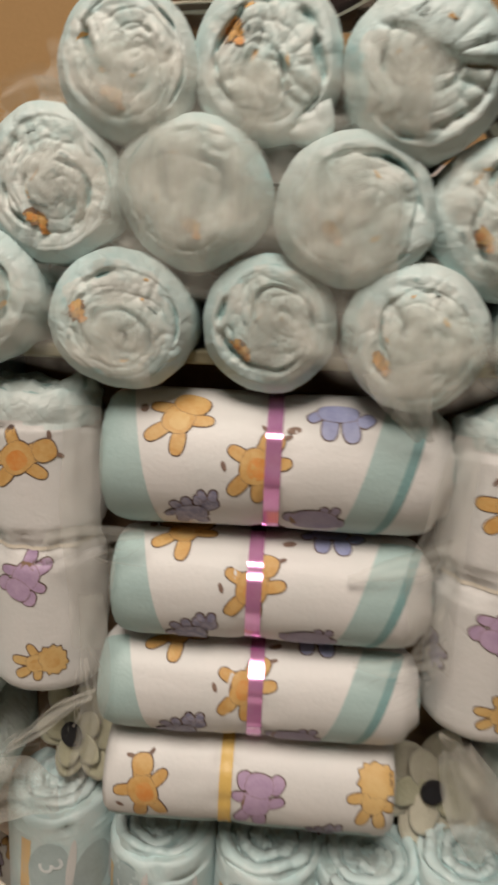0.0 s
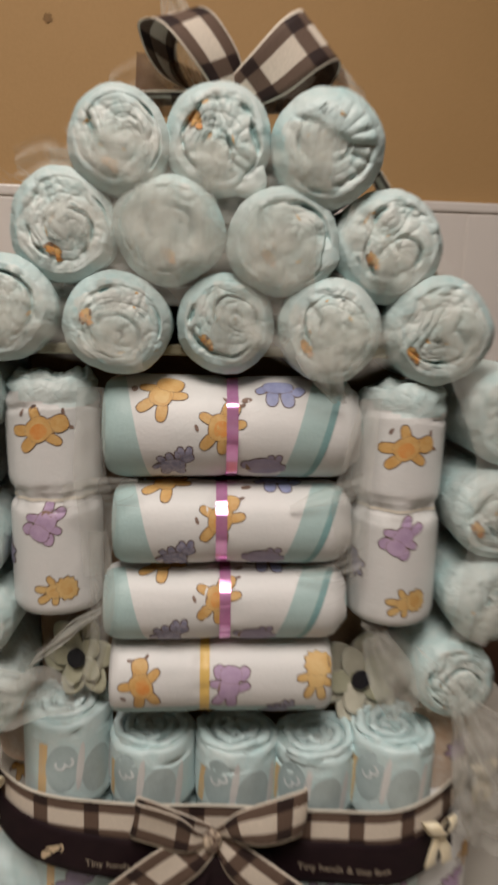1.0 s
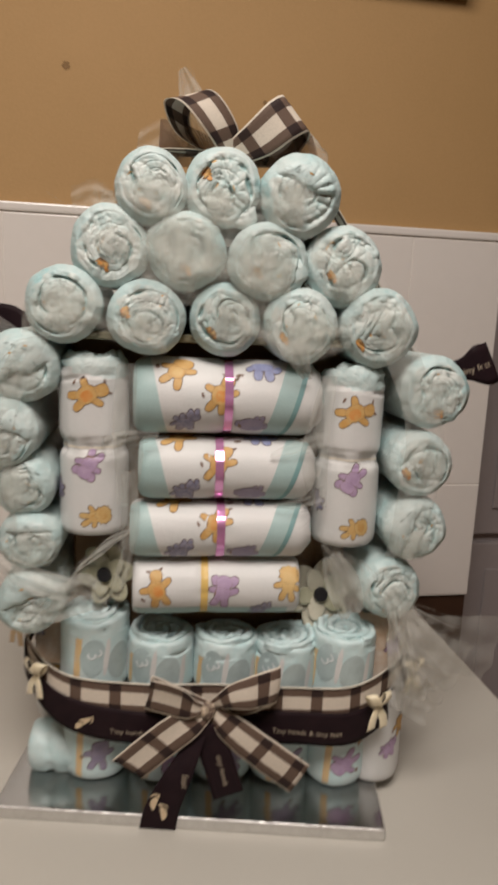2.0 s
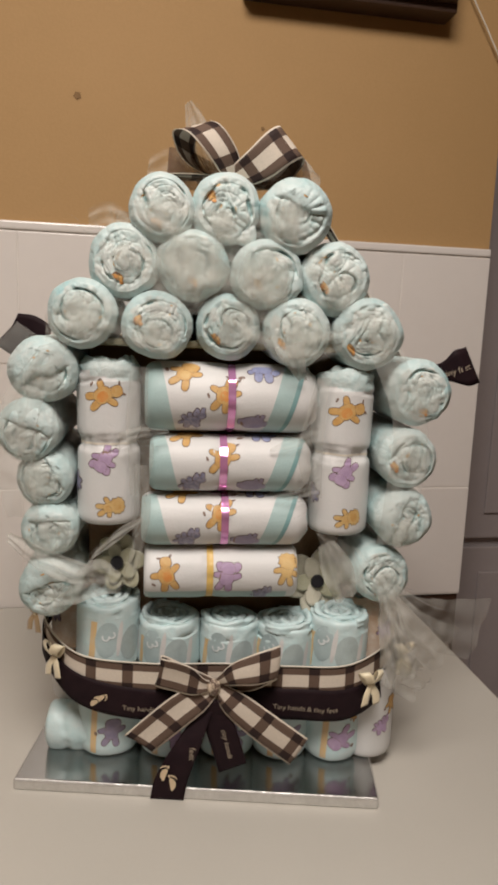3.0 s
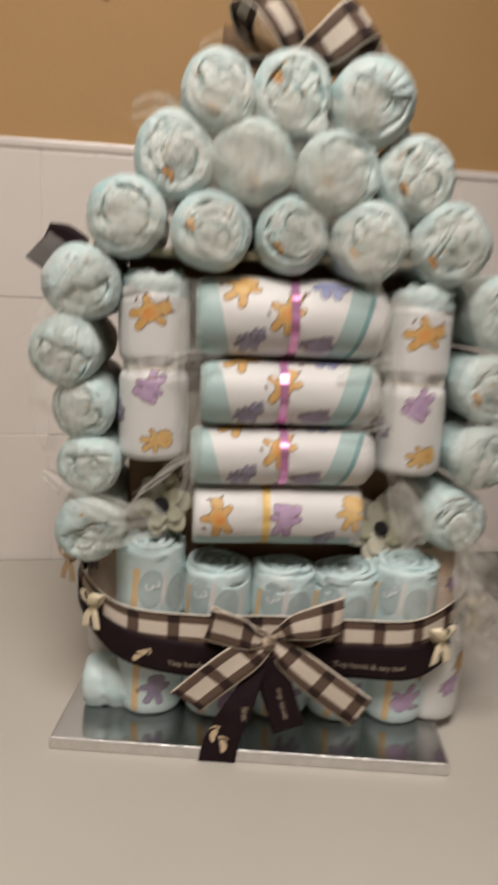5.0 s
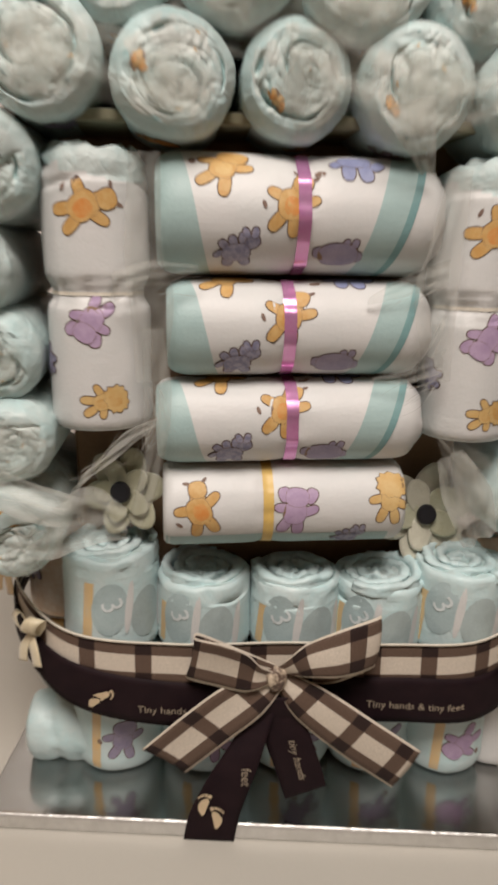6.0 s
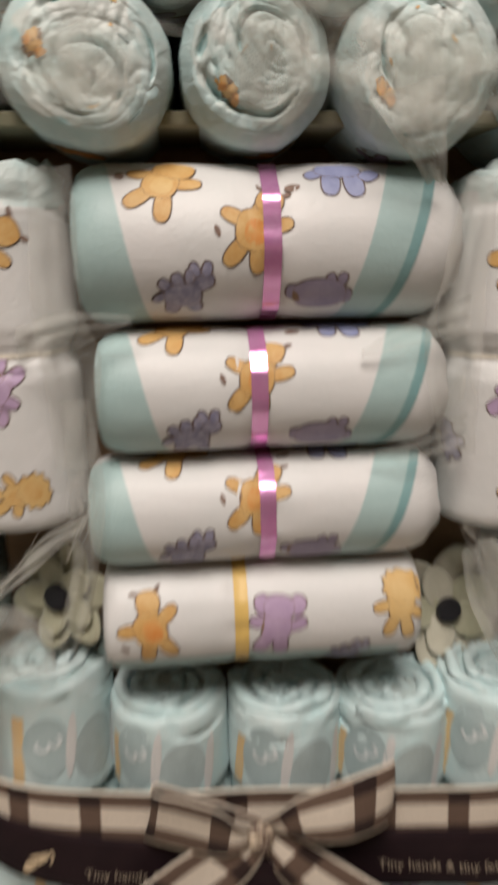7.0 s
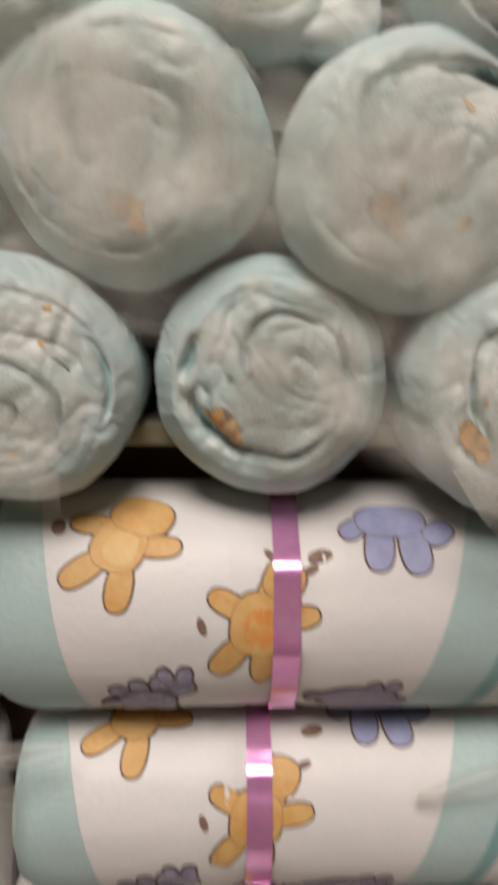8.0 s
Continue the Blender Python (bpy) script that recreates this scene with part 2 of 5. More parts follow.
GINGHAM = plaid()
PINK = shiny_pink()
TULLE = gauze("white_tulle", 0.33, (0.73, 0.73, 0.68))
THIN_TULLE = gauze("thin_white_tulle", 0.22, (0.73, 0.73, 0.68))
VEIL = gauze("folded_tulle", 0.48, (0.72, 0.745, 0.70), "edge")
THIN_VEIL = gauze("single_tulle", 0.36, (0.73, 0.75, 0.71), "edge")
FIBRE = gauze("tulle_thread", 0.42, (0.80, 0.78, 0.72))
DRAPE = gauze("draped_tulle", 0.24, (0.74, 0.72, 0.65), "sides")


# ---- building helpers ----
def part(name, bm, mat, parent=None, label="", smooth=True):
    """Links a bmesh as one mesh object under a thing or a part."""
    me = bpy.data.meshes.new(name)
    bm.to_mesh(me)
    bm.free()
    for m in mat if isinstance(mat, (list, tuple)) else [mat]:
        me.materials.append(m)
    if smooth:
        me.polygons.foreach_set("use_smooth", [True] * len(me.polygons))
    ob = new(name, me)
    if parent:
        ob.parent = parent
    if label:
        tagged(ob, label)
    return ob


def thing(name, m, label, category, group="", kind=""):
    ob = new(name)
    ob.empty_display_size = 0.02
    ob.matrix_world = m
    return tagged(ob, label, category, group, kind)


def box(bm, x0, x1, y0, y1, z0, z1, bevel=0.0, seg=2, m=None):
    r = bmesh.ops.create_cube(bm, size=1.0)
    vs = r["verts"]
    bmesh.ops.scale(bm, vec=(x1 - x0, y1 - y0, z1 - z0), verts=vs)
    bmesh.ops.translate(bm, vec=((x0 + x1) / 2, (y0 + y1) / 2, (z0 + z1) / 2), verts=vs)
    if bevel:
        es = {e for v in vs for e in v.link_edges}
        bmesh.ops.bevel(bm, geom=list(es), offset=bevel, segments=seg, affect="EDGES", profile=0.6)
    return bm


def box_part(name, dims, mat, parent=None, bevel=0.0, label="", seg=2):
    return part(name, box(bmesh.new(), *dims, bevel, seg), mat, parent, label, smooth=False)


def rot_z(deg):
    return Matrix.Rotation(radians(deg), 4, "Z")


# ---- the room ----
WALL_TURN = 11.71
WALL_AT = pose(-0.323, 0.228, 0, 0, 0, WALL_TURN)   # x along the wall, y into it, z up from the table
FLOOR_Z = -0.76
CEIL_Z = 1.62
WALL_END = 0.755


def setting(name, dims, mat, label, bevel=0.0):
    ob = box_part(name, dims, mat, None, bevel)
    ob.matrix_world = WALL_AT
    return tagged(ob, label, name.split("_")[0], kind="structure")


floor = setting("floor", (-2.3, 3.2, -3.2, 2.4, FLOOR_Z - 0.1, FLOOR_Z), FLOORM, "plain brown floor under the table")
ceiling = setting("ceiling", (-2.3, 3.2, -3.2, 2.4, CEIL_Z, CEIL_Z + 0.1), CEILM, "plain white painted ceiling")
wall_north = setting("wall_north", (-2.3, WALL_END, 0.008, 0.12, 0.6, CEIL_Z), WALL, "ochre painted wall above white tiles")
# The dark wood colour also stands in for the shade under the tiles.
wall_base = setting("wall_base", (-2.3, WALL_END, 0.008, 0.12, FLOOR_Z, -0.004), DARKWOOD, "dark brown wall below the tiles, shade put in its colour")
wall_tiled = setting("wall_tiled", (-2.3, WALL_END, 0.0023, 0.12, -0.004, 0.5995), GROUT, "wall band with white glazed tiles and pale grout")
wall_west = setting("wall_west", (-2.42, -2.3, -3.2, 2.4, FLOOR_Z, CEIL_Z), WALL, "plain ochre painted wall")
wall_east = setting("wall_east", (3.2, 3.32, -3.2, 2.4, FLOOR_Z, CEIL_Z), WALL, "plain ochre painted wall")
wall_south = setting("wall_south", (-2.3, 3.2, -3.32, -3.2, FLOOR_Z, CEIL_Z), WALL, "plain ochre painted wall")
wall_far = setting("wall_far", (-2.3, 3.2, 2.4, 2.52, FLOOR_Z, CEIL_Z), GREYPAINT, "plain grey wall beyond the opening")


def tiles():
    """Glazed wall tiles, three courses of 300 by 200 mm, with a rounded top trim."""
    for row, (z0, z1) in enumerate(((-0.002, 0.1930), (0.1950, 0.3890), (0.3910, 0.5850))):
        shared = {}
        for k in range(-3, 3):
            x0, x1 = 0.301 * k + 0.0010, min(0.301 * (k + 1) - 0.0010, WALL_END)
            w = round(x1 - x0, 4)
            if w not in shared:
                bm = box(bmesh.new(), 0, w, 0, 0.0075, 0, z1 - z0, 0.0010, 2)
                me = bpy.data.meshes.new("tile")
                bm.to_mesh(me)
                bm.free()
                me.materials.append(TILE)
                shared[w] = me
            ob = new("tile", shared[w])
            ob.parent = wall_tiled
            ob.matrix_local = pose(x0, 0.0005 + 0.0004 * ((k * 7 + row * 3) % 3), z0, 0.12 * ((k + row) % 3 - 1), 0, 0.1 * ((k * 2 + row) % 3 - 1))
    trim = box_part("tile_trim", (-2.3, WALL_END, -0.0012, 0.008, 0.5875, 0.6), TILE, wall_tiled, 0.003, "white rounded trim on top of the tiles")


tiles()


def wall_marks():
    """Small dark scuffs on the paint."""
    for x, z, r in ((0.087, 0.781, 0.0052), (0.363, 0.758, 0.003), (0.018, 0.912, 0.004)):
        bm = bmesh.new()
        bmesh.ops.create_circle(bm, cap_ends=True, segments=14, radius=r)
        for v in bm.verts:
            v.co *= 1 + 0.18 * math.sin(5 * math.atan2(v.co.y, v.co.x) + x * 40)
        ob = part("wall_mark", bm, SCUFF, wall_north, "small dark scuff on the paint")
        ob.matrix_local = pose(x, 0.0072, z, 90, 0, 0)


SCUFF = material("brown_scuff", (0.20, 0.115, 0.045), 0.8, (0.26, 0.15, 0.06), 300, 900, 0.1)
wall_marks()


def worktop():
    t = thing("table", WALL_AT, "pale beige laminate table against the tiled wall", "table")
    box_part("tabletop", (-1.25, 0.635, -0.80, -0.001, -0.032, 0.0), TOP, t, 0.003)
    for x in (-1.20, 0.575):
        for y in (-0.75, -0.06):
            box_part("leg", (x, x + 0.05, y, y + 0.05, FLOOR_Z, -0.032), GREYPAINT, t, 0.003)


worktop()


def cupboard():
    t = thing("wall_cupboard", WALL_AT, "dark brown wooden cupboard on the ochre wall", "cupboard")
    box_part("body", (0.325, 0.645, -0.035, 0.008, 0.933, 1.5), DARKWOOD, t, 0.003)
    for x0, x1 in ((0.330, 0.483), (0.487, 0.640)):
        box_part("door", (x0, x1, -0.05, -0.0355, 0.944, 1.49), DARKWOOD, t, 0.003)


cupboard()


def cord():
    cu = bpy.data.curves.new("cord", "CURVE")
    cu.dimensions = "3D"
    cu.bevel_depth = 0.0011
    sp = cu.splines.new("POLY")
    pts = [(0.60, -0.004, 1.10), (0.640, -0.004, 1.038), (0.683, -0.003, 0.974), (0.712, -0.003, 0.930), (0.733, -0.002, 0.898), (0.75, 0.004, 0.872), (0.757, 0.02, 0.861)]
    sp.points.add(len(pts) - 1)
    for p, c in zip(sp.points, pts):
        p.co = (*c, 1)
    cu.materials.append(CORD)
    ob = new("cord", cu)
    ob.matrix_world = WALL_AT
    tagged(ob, "thin white cord hanging across the wall", "cord")


cord()


def beyond():
    """A grey panelled cabinet in the space past the wall's end."""
    t = thing("cabinet", WALL_AT @ pose(0.80, 0.30, FLOOR_Z), "grey painted cabinet with recessed door panels", "cabinet")
    box_part("body", (0, 0.9, 0.02, 0.5, 0, 1.62), GREYPAINT, t, 0.004)
    for z0, z1 in ((0.05, 0.74), (0.76, 1.55)):
        d = box_part("door", (0.10, 0.86, 0.0, 0.019, z0, z1), GREYPAINT, t, 0.004)
        box_part("panel", (0.16, 0.80, -0.006, -0.0005, z0 + 0.06, z1 - 0.06), GREYPAINT, d, 0.003)


beyond()


def cake_board():
    t = thing("cake_board", pose(0, 0, 0), "square silver foil cake board on the table", "cake board")
    bm = box(bmesh.new(), -0.18, 0.18, -0.20, 0.16, 0.0, 0.012, 0.0028, 4)
    bm.normal_update()
    # Dark foil on top, lightened foil on the sides: painted reflection.
    for f in bm.faces:
        f.material_index = 0 if f.normal.z > 0.9 else 1
    part("drum", bm, [FOIL, FOIL_EDGE], t, smooth=False)


cake_board()


# ---- the nappy house: its core ----
# The house stands turned a little on its board; the foot less so.
PIVOT = Matrix.Translation((0.010, -0.172, 0))
UPPER = PIVOT @ rot_z(8.0) @ PIVOT.inverted()
FOOT = PIVOT @ rot_z(2.5) @ PIVOT.inverted()


def core():
    t = thing("cardboard_house_core", UPPER @ pose(0.018, 0, 0.012), "brown cardboard box core of a house-shaped nappy cake", "box")
    bm = box(bmesh.new(), -0.134, 0.131, -0.105, 0.08, 0, 0.425, 0.002, 1)
    part("body", bm, CARD, t, smooth=False)
    part("shelf", box(bmesh.new(), -0.155, 0.150, -0.150, 0.09, 0.4255, 0.432, 0.001, 1), OLIVE, t, "olive card shelf under the roof rolls", smooth=False)
    bm = bmesh.new()
    a = [bm.verts.new((x, -0.03, z)) for x, z in ((-0.10, 0.4325), (0.10, 0.4325), (0.03, 0.552), (-0.03, 0.552))]
    f = bm.faces.new(a)
    r = bmesh.ops.extrude_face_region(bm, geom=[f])
    bmesh.ops.translate(bm, vec=(0, 0.10, 0), verts=[v for v in r["geom"] if isinstance(v, bmesh.types.BMVert)])
    bmesh.ops.recalc_face_normals(bm, faces=bm.faces)
    part("gable", bm, CARD, t, smooth=False)


core()


# ---- rolled nappies ----
class Roll:
    """The shape of one rolled nappy: its axis is z, from 0 to its length; the open spiral end is at the top."""

    def __init__(self, seed, radius, length, squash=1.0, pinch=None, flap=None, ruffle=1.0, turns=2.3, dome=0.35, lump=0.010, fold=0.0034, rough=0.0032, ending=0.15, end=0.009, hood=None, pleats=None, crush=0.0012, frill=0.0, folded=False):
        self.seed, self.radius, self.length, self.squash = seed, radius, length, squash
        self.pinch, self.flap, self.ruffle, self.turns, self.dome, self.lump = pinch, flap, ruffle, turns, dome, lump
        self.fold, self.rough, self.ending, self.end, self.hood, self.pleats, self.crush = fold, rough, ending, end, hood, pleats, crush
        self.off = Vector((seed * 3.17 % 50, seed * 7.31 % 50, seed * 1.73 % 50))
        self.frill, self.folded = frill, folded
        self.start = flap - 0.66 if flap is not None else seed * 2.4 % 6.28

    def wide(self, z, a):
        r = self.radius
        k = noise.noise(Vector((math.cos(a) * 1.1, math.sin(a) * 1.1, z * 12)) + self.off)
        c = noise.noise(Vector((math.cos(a) * 4, math.sin(a) * 4, z * 26)) + self.off)
        r *= 1 + self.lump * (3 * k + 0.8 * c)
        if self.pinch:
            for at, deep, broad, *wave in self.pinch:
                at = at + (wave[0] * math.sin(2 * a + self.seed * 1.7) if wave else 0.0)
                pleat = 1 + 0.9 * noise.noise(Vector((math.cos(a) * 3.5, math.sin(a) * 3.5, at * 90)) + self.off)
                r -= deep * pleat * math.exp(-((z - at) / broad) ** 2)
        if self.flap is not None and not self.folded:
            d = (a - self.flap + math.pi) % (2 * math.pi) - math.pi
            r += self.radius * (0.17 * math.exp(-(d / 0.40) ** 2) - 0.21 * math.exp(-((d + 0.62) / 0.17) ** 2))
        return r

    def skin(self, z, a, h=0.0):
        """The place on the side at height z and angle a (0 faces +x), h off it."""
        r = self.wide(z, a)
        for d in (z, self.length - z):
            if d < self.end:
                r -= self.radius * self.ending * (1 - math.sqrt(max(0.0, 1 - (1 - d / self.end) ** 2)))
        r += h
        if self.frill:
            k = min(1.0, max(0.0, 1 - (self.length - z) / 0.026))
            c, s = math.cos(a), math.sin(a)
            wave = noise.noise(Vector((c * 1.4, s * 1.4, 6.1)) + self.off) + 0.25 * noise.noise(Vector((c * 4, s * 4, 8.1)) + self.off)
            tuck = abs(noise.noise(Vector((c * 1.5, s * 1.5, z * 190)) + self.off)) ** 0.7 - 0.4
            z += self.frill * wave * k * k
            r += 0.42 * self.frill * tuck * k
        return Vector((r * math.cos(a) * self.squash, r * math.sin(a) / self.squash, z))

    def swirl(self, q, a):
        cu, cv = 0.22 * math.sin(self.seed * 2.1), 0.22 * math.cos(self.seed * 3.7)
        k = 1 - q * q
        u, v = q * math.cos(a) - cu * k, q * math.sin(a) - cv * k
        far, turn = math.hypot(u, v), math.atan2(v, u)
        bend = noise.noise(Vector((u * 1.5, v * 1.5, 3.3)) + self.off)
        return (far - 1) * self.turns + ((turn - self.start) % (2 * math.pi)) / (2 * math.pi) + (0.34 * bend + 0.07 * noise.noise(Vector((u * 5, v * 5, 5.3)) + self.off)) * min(1.0, (1 - q) * 3)

    def hooded(self, q, a):
        """How far a point of the end lies under the smooth folded-over part, as a share of the radius."""
        if self.hood is None:
            return -1.0
        turn, line = self.hood
        u, v = q * math.cos(a), q * math.sin(a)
        wave = 0.14 * noise.noise(Vector((u * 2.2, v * 2.2, 7.7)) + self.off)
        return u * math.cos(turn) + v * math.sin(turn) - line + wave

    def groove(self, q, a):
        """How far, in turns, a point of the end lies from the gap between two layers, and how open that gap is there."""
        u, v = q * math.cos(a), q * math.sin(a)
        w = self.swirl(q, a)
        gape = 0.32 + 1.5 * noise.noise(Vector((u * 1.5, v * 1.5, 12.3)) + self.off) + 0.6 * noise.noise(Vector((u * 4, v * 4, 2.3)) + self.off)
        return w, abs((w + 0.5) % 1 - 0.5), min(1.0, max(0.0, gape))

    def sheets(self, q, a):
        """The relief of soft folded sheets: open gaps that come and go, fine tucks beside them, and creases."""
        u, v = q * math.cos(a), q * math.sin(a)
        w, d, gape = self.groove(q, a)
        near = abs((2.0 * w + 0.3) % 1 - 0.5)
        deep = -0.0064 * gape * math.exp(-(d / 0.085) ** 2) - 0.0005 * (1 - gape) * math.exp(-(near / 0.10) ** 2)
        p = Vector((u, v, 0)) + 0.45 * noise.noise_vector(Vector((u * 1.3, v * 1.3, 4.4)) + self.off)
        crease = 0.0
        for size, share in ((1.4, 1.0), (2.9, 0.65), (6.5, 0.22), (14.0, 0.06)):
            crease += share * (abs(noise.noise(Vector((p.x * size, p.y * size * 0.7, 2.1 + size)) + self.off)) ** 0.6 - 0.45)
        cu, cv = 0.30 * math.sin(self.seed * 2.1), -0.25 + 0.2 * math.cos(self.seed * 3.7)
        sag = -0.10 * self.radius * math.exp(-((u - cu) ** 2 + (v - cv) ** 2) / 0.09)
        return deep * min(1.0, q * 4) + 3.7 * self.crush * crease * min(1.0, max(0.0, 1.0 - q) * 4) + sag

    def crown(self, q, a, h=0.0):
        """The place on the spiral end: q runs from 1 at the rim to 0 in the middle."""
        rim = self.skin(self.length, a)
        u, v = math.cos(a) * q, math.sin(a) * q
        w = self.swirl(q, a)
        fold = abs(math.sin(math.pi * w)) ** 0.6 + 0.16 * abs(math.sin(3 * math.pi * w + 1.2 * noise.noise(Vector((u * 2, v * 2, 8.8)) + self.off))) ** 0.7
        rough = noise.noise(Vector((u * 2.2, v * 2.2, 9.1)) + self.off)
        w = Vector((u, v, 0)) + 0.25 * noise.noise_vector(Vector((u * 2, v * 2, 4.4)) + self.off)
        crush = 0.0
        for size, share in ((2.6, 1.0), (5.8, 0.6), (12.0, 0.25)):
            crush += share * (abs(noise.noise(Vector((w.x * size, w.y * size, 2.1 + size)) + self.off)) ** 0.7 - 0.4)
        ease = min(1.0, (1 - q) * 8)
        mid = min(1.0, q * 3.0)
        z = rim.z + (self.length - rim.z) * (1 - q) + self.radius * (self.dome * math.sqrt(max(0.0, 1 - q * q)) * 0.55)
        inner = self.fold * mid * (fold - 0.7) + self.rough * rough + self.crush * crush * min(1.0, max(0.0, 0.97 - q) * 3.5)
        if self.folded:
            inner = self.sheets(q, a)
        k = self.hooded(q, a)
        if k > -0.12:
            puff = 0.15 * self.radius * min(1.0, max(0.0, k) * 2.4) ** 0.5 + 0.25 * self.crush * crush - 0.0025 * math.exp(-(k / 0.05) ** 2)
            s = min(1.0, max(0.0, (k + 0.05) / 0.08))
            inner = inner * (1 - s) + puff * s * math.sqrt(max(0.0, 1 - q * q))
        if self.pleats is not None:
            d = (a - self.pleats + math.pi) % (2 * math.pi) - math.pi
            inner += 0.0028 * abs(math.sin(a * 9)) ** 0.6 * math.exp(-(d / 0.8) ** 2) * math.exp(-((q - 0.75) / 0.28) ** 2)
        z += ease * self.ruffle * inner
        if self.folded:
            # the outline of the rim evens out towards the middle
            k, even = q ** 3, self.radius * (1 - self.ending)
            return Vector((q * (rim.x * k + even * math.cos(a) * (1 - k)), q * (rim.y * k + even * math.sin(a) * (1 - k)), z + h))
        return Vector((rim.x * q, rim.y * q, z + h))

    def mesh(self, around=80, up=16, in_=32, bands=True):
        """Slot 0 is the outside, slot 1 the inner folds of the spiral end, slot 2 the coloured edges between them, with
        the shade of the gaps in their colour.
        """
        bm = bmesh.new()
        rings = []
        zs = [0.0, 0.003, 0.007, 0.012] + [0.012 + (self.length - 0.024) * i / up for i in range(1, up)] + [self.length - 0.012, self.length - 0.007, self.length - 0.003, self.length]
        for z in zs:
            rings.append([bm.verts.new(self.skin(z, 2 * math.pi * i / around)) for i in range(around)])
        sides = len(rings)
        for k in range(1, in_):
            q = 1 - k / in_
            rings.append([bm.verts.new(self.crown(q, 2 * math.pi * i / around)) for i in range(around)])
        for k, (r0, r1) in enumerate(zip(rings, rings[1:])):
            for i in range(around):
                j = (i + 1) % around
                f = bm.faces.new((r0[i], r0[j], r1[j], r1[i]))
                if bands and k >= sides:
                    q = 1 - (k - sides + 1) / in_
                    w = self.swirl(q, 2 * math.pi * i / around)
                    turn = 2 * math.pi * i / around
                    gap = noise.noise(Vector((math.cos(turn) * q * 3, math.sin(turn) * q * 3, 1.7)) + self.off)
                    if self.hooded(q, 2 * math.pi * i / around) > 0.0:
                        f.material_index = 0
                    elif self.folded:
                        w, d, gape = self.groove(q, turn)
                        # Open gaps take slot 2: edge colour with painted shade.
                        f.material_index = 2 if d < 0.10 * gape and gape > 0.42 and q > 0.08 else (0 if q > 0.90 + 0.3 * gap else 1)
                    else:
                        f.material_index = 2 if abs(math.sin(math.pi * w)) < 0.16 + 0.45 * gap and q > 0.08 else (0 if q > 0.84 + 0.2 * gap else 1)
        low = bm.verts.new((0, 0, 0.004))
        top = bm.verts.new(self.crown(0.0, 0.0))
        for i in range(around):
            j = (i + 1) % around
            bm.faces.new((rings[0][j], rings[0][i], low))
            bm.faces.new((rings[-1][i], rings[-1][j], top))
        return bm


def loose_end(shape, parent, turn, far, size, seed):
    """The free end of the pad, a soft lobe that runs along the rim; far and size are shares of the radius."""
    R = shape.radius
    bm = bmesh.new()
    rings = []
    around, length = 28, shape.length
    c, s = math.cos(turn), math.sin(turn)
    steps = [(0.0, 0.55), (0.3, 0.9), (0.7, 1.0), (0.9, 1.0)] + [(0.9 + 0.1 * math.sin(k * math.pi / 14), math.cos(k * math.pi / 14)) for k in range(1, 7)]
    for along, wide in steps:
        z = length - 0.055 + (0.055 + 0.06 * R) * along
        ring = []
        for i in range(around):
            a = 2 * math.pi * i / around
            lump = 1 + 0.16 * noise.noise(Vector((math.cos(a) * 1.3, math.sin(a) * 1.3, z * 60 + seed * 3.1)))
            u, v = 0.78 * size * R * wide * lump * math.cos(a), 1.18 * size * R * wide * lump * math.sin(a)
            mid = R * far
            # the lobe curls a little round the rim
            bend = 0.35 * v * v / (size * R)
            ring.append(bm.verts.new((c * (mid + u - bend) - s * v, s * (mid + u - bend) + c * v, z + 0.0012 * noise.noise(Vector((u * 200, v * 200, seed))))))
        rings.append(ring)
    for r0, r1 in zip(rings, rings[1:]):
        for i in range(around):
            j = (i + 1) % around
            bm.faces.new((r0[i], r0[j], r1[j], r1[i]))
    bm.faces.new(rings[-1])
    bm.faces.new(rings[0][::-1])
    return part("loose_end", bm, ROLLED, parent, "soft free end of the rolled pad")


def patch(bm, place, outline, h, slots, centre=None, steps=(1.0, 0.66, 0.33)):
    """A flat shape, given by its outline in (u, v), laid on a surface by place(u, v, h)."""
    cu, cv = centre or (sum(p[0] for p in outline) / len(outline), sum(p[1] for p in outline) / len(outline))
    last = None
    for k, s in enumerate(steps):
        ring = [bm.verts.new(place(cu + (u - cu) * s, cv + (v - cv) * s, h)) for u, v in outline]
        if last:
            for i in range(len(ring)):
                j = (i + 1) % len(ring)
                bm.faces.new((last[i], last[j], ring[j], ring[i])).material_index = slots[min(k - 1, len(slots) - 1)]
        last = ring
    mid = bm.verts.new(place(cu, cv, h))
    for i in range(len(last)):
        bm.faces.new((last[i], last[(i + 1) % len(last)], mid)).material_index = slots[-1]


def oval(cu, cv, ru, rv, turn=0.0, n=18):
    c, s = math.cos(turn), math.sin(turn)
    pts = [(ru * math.cos(2 * math.pi * i / n), rv * math.sin(2 * math.pi * i / n)) for i in range(n)]
    return [(cu + c * x - s * y, cv + s * x + c * y) for x, y in pts]


HEADS = ("long", "round", "trunk", "mane")

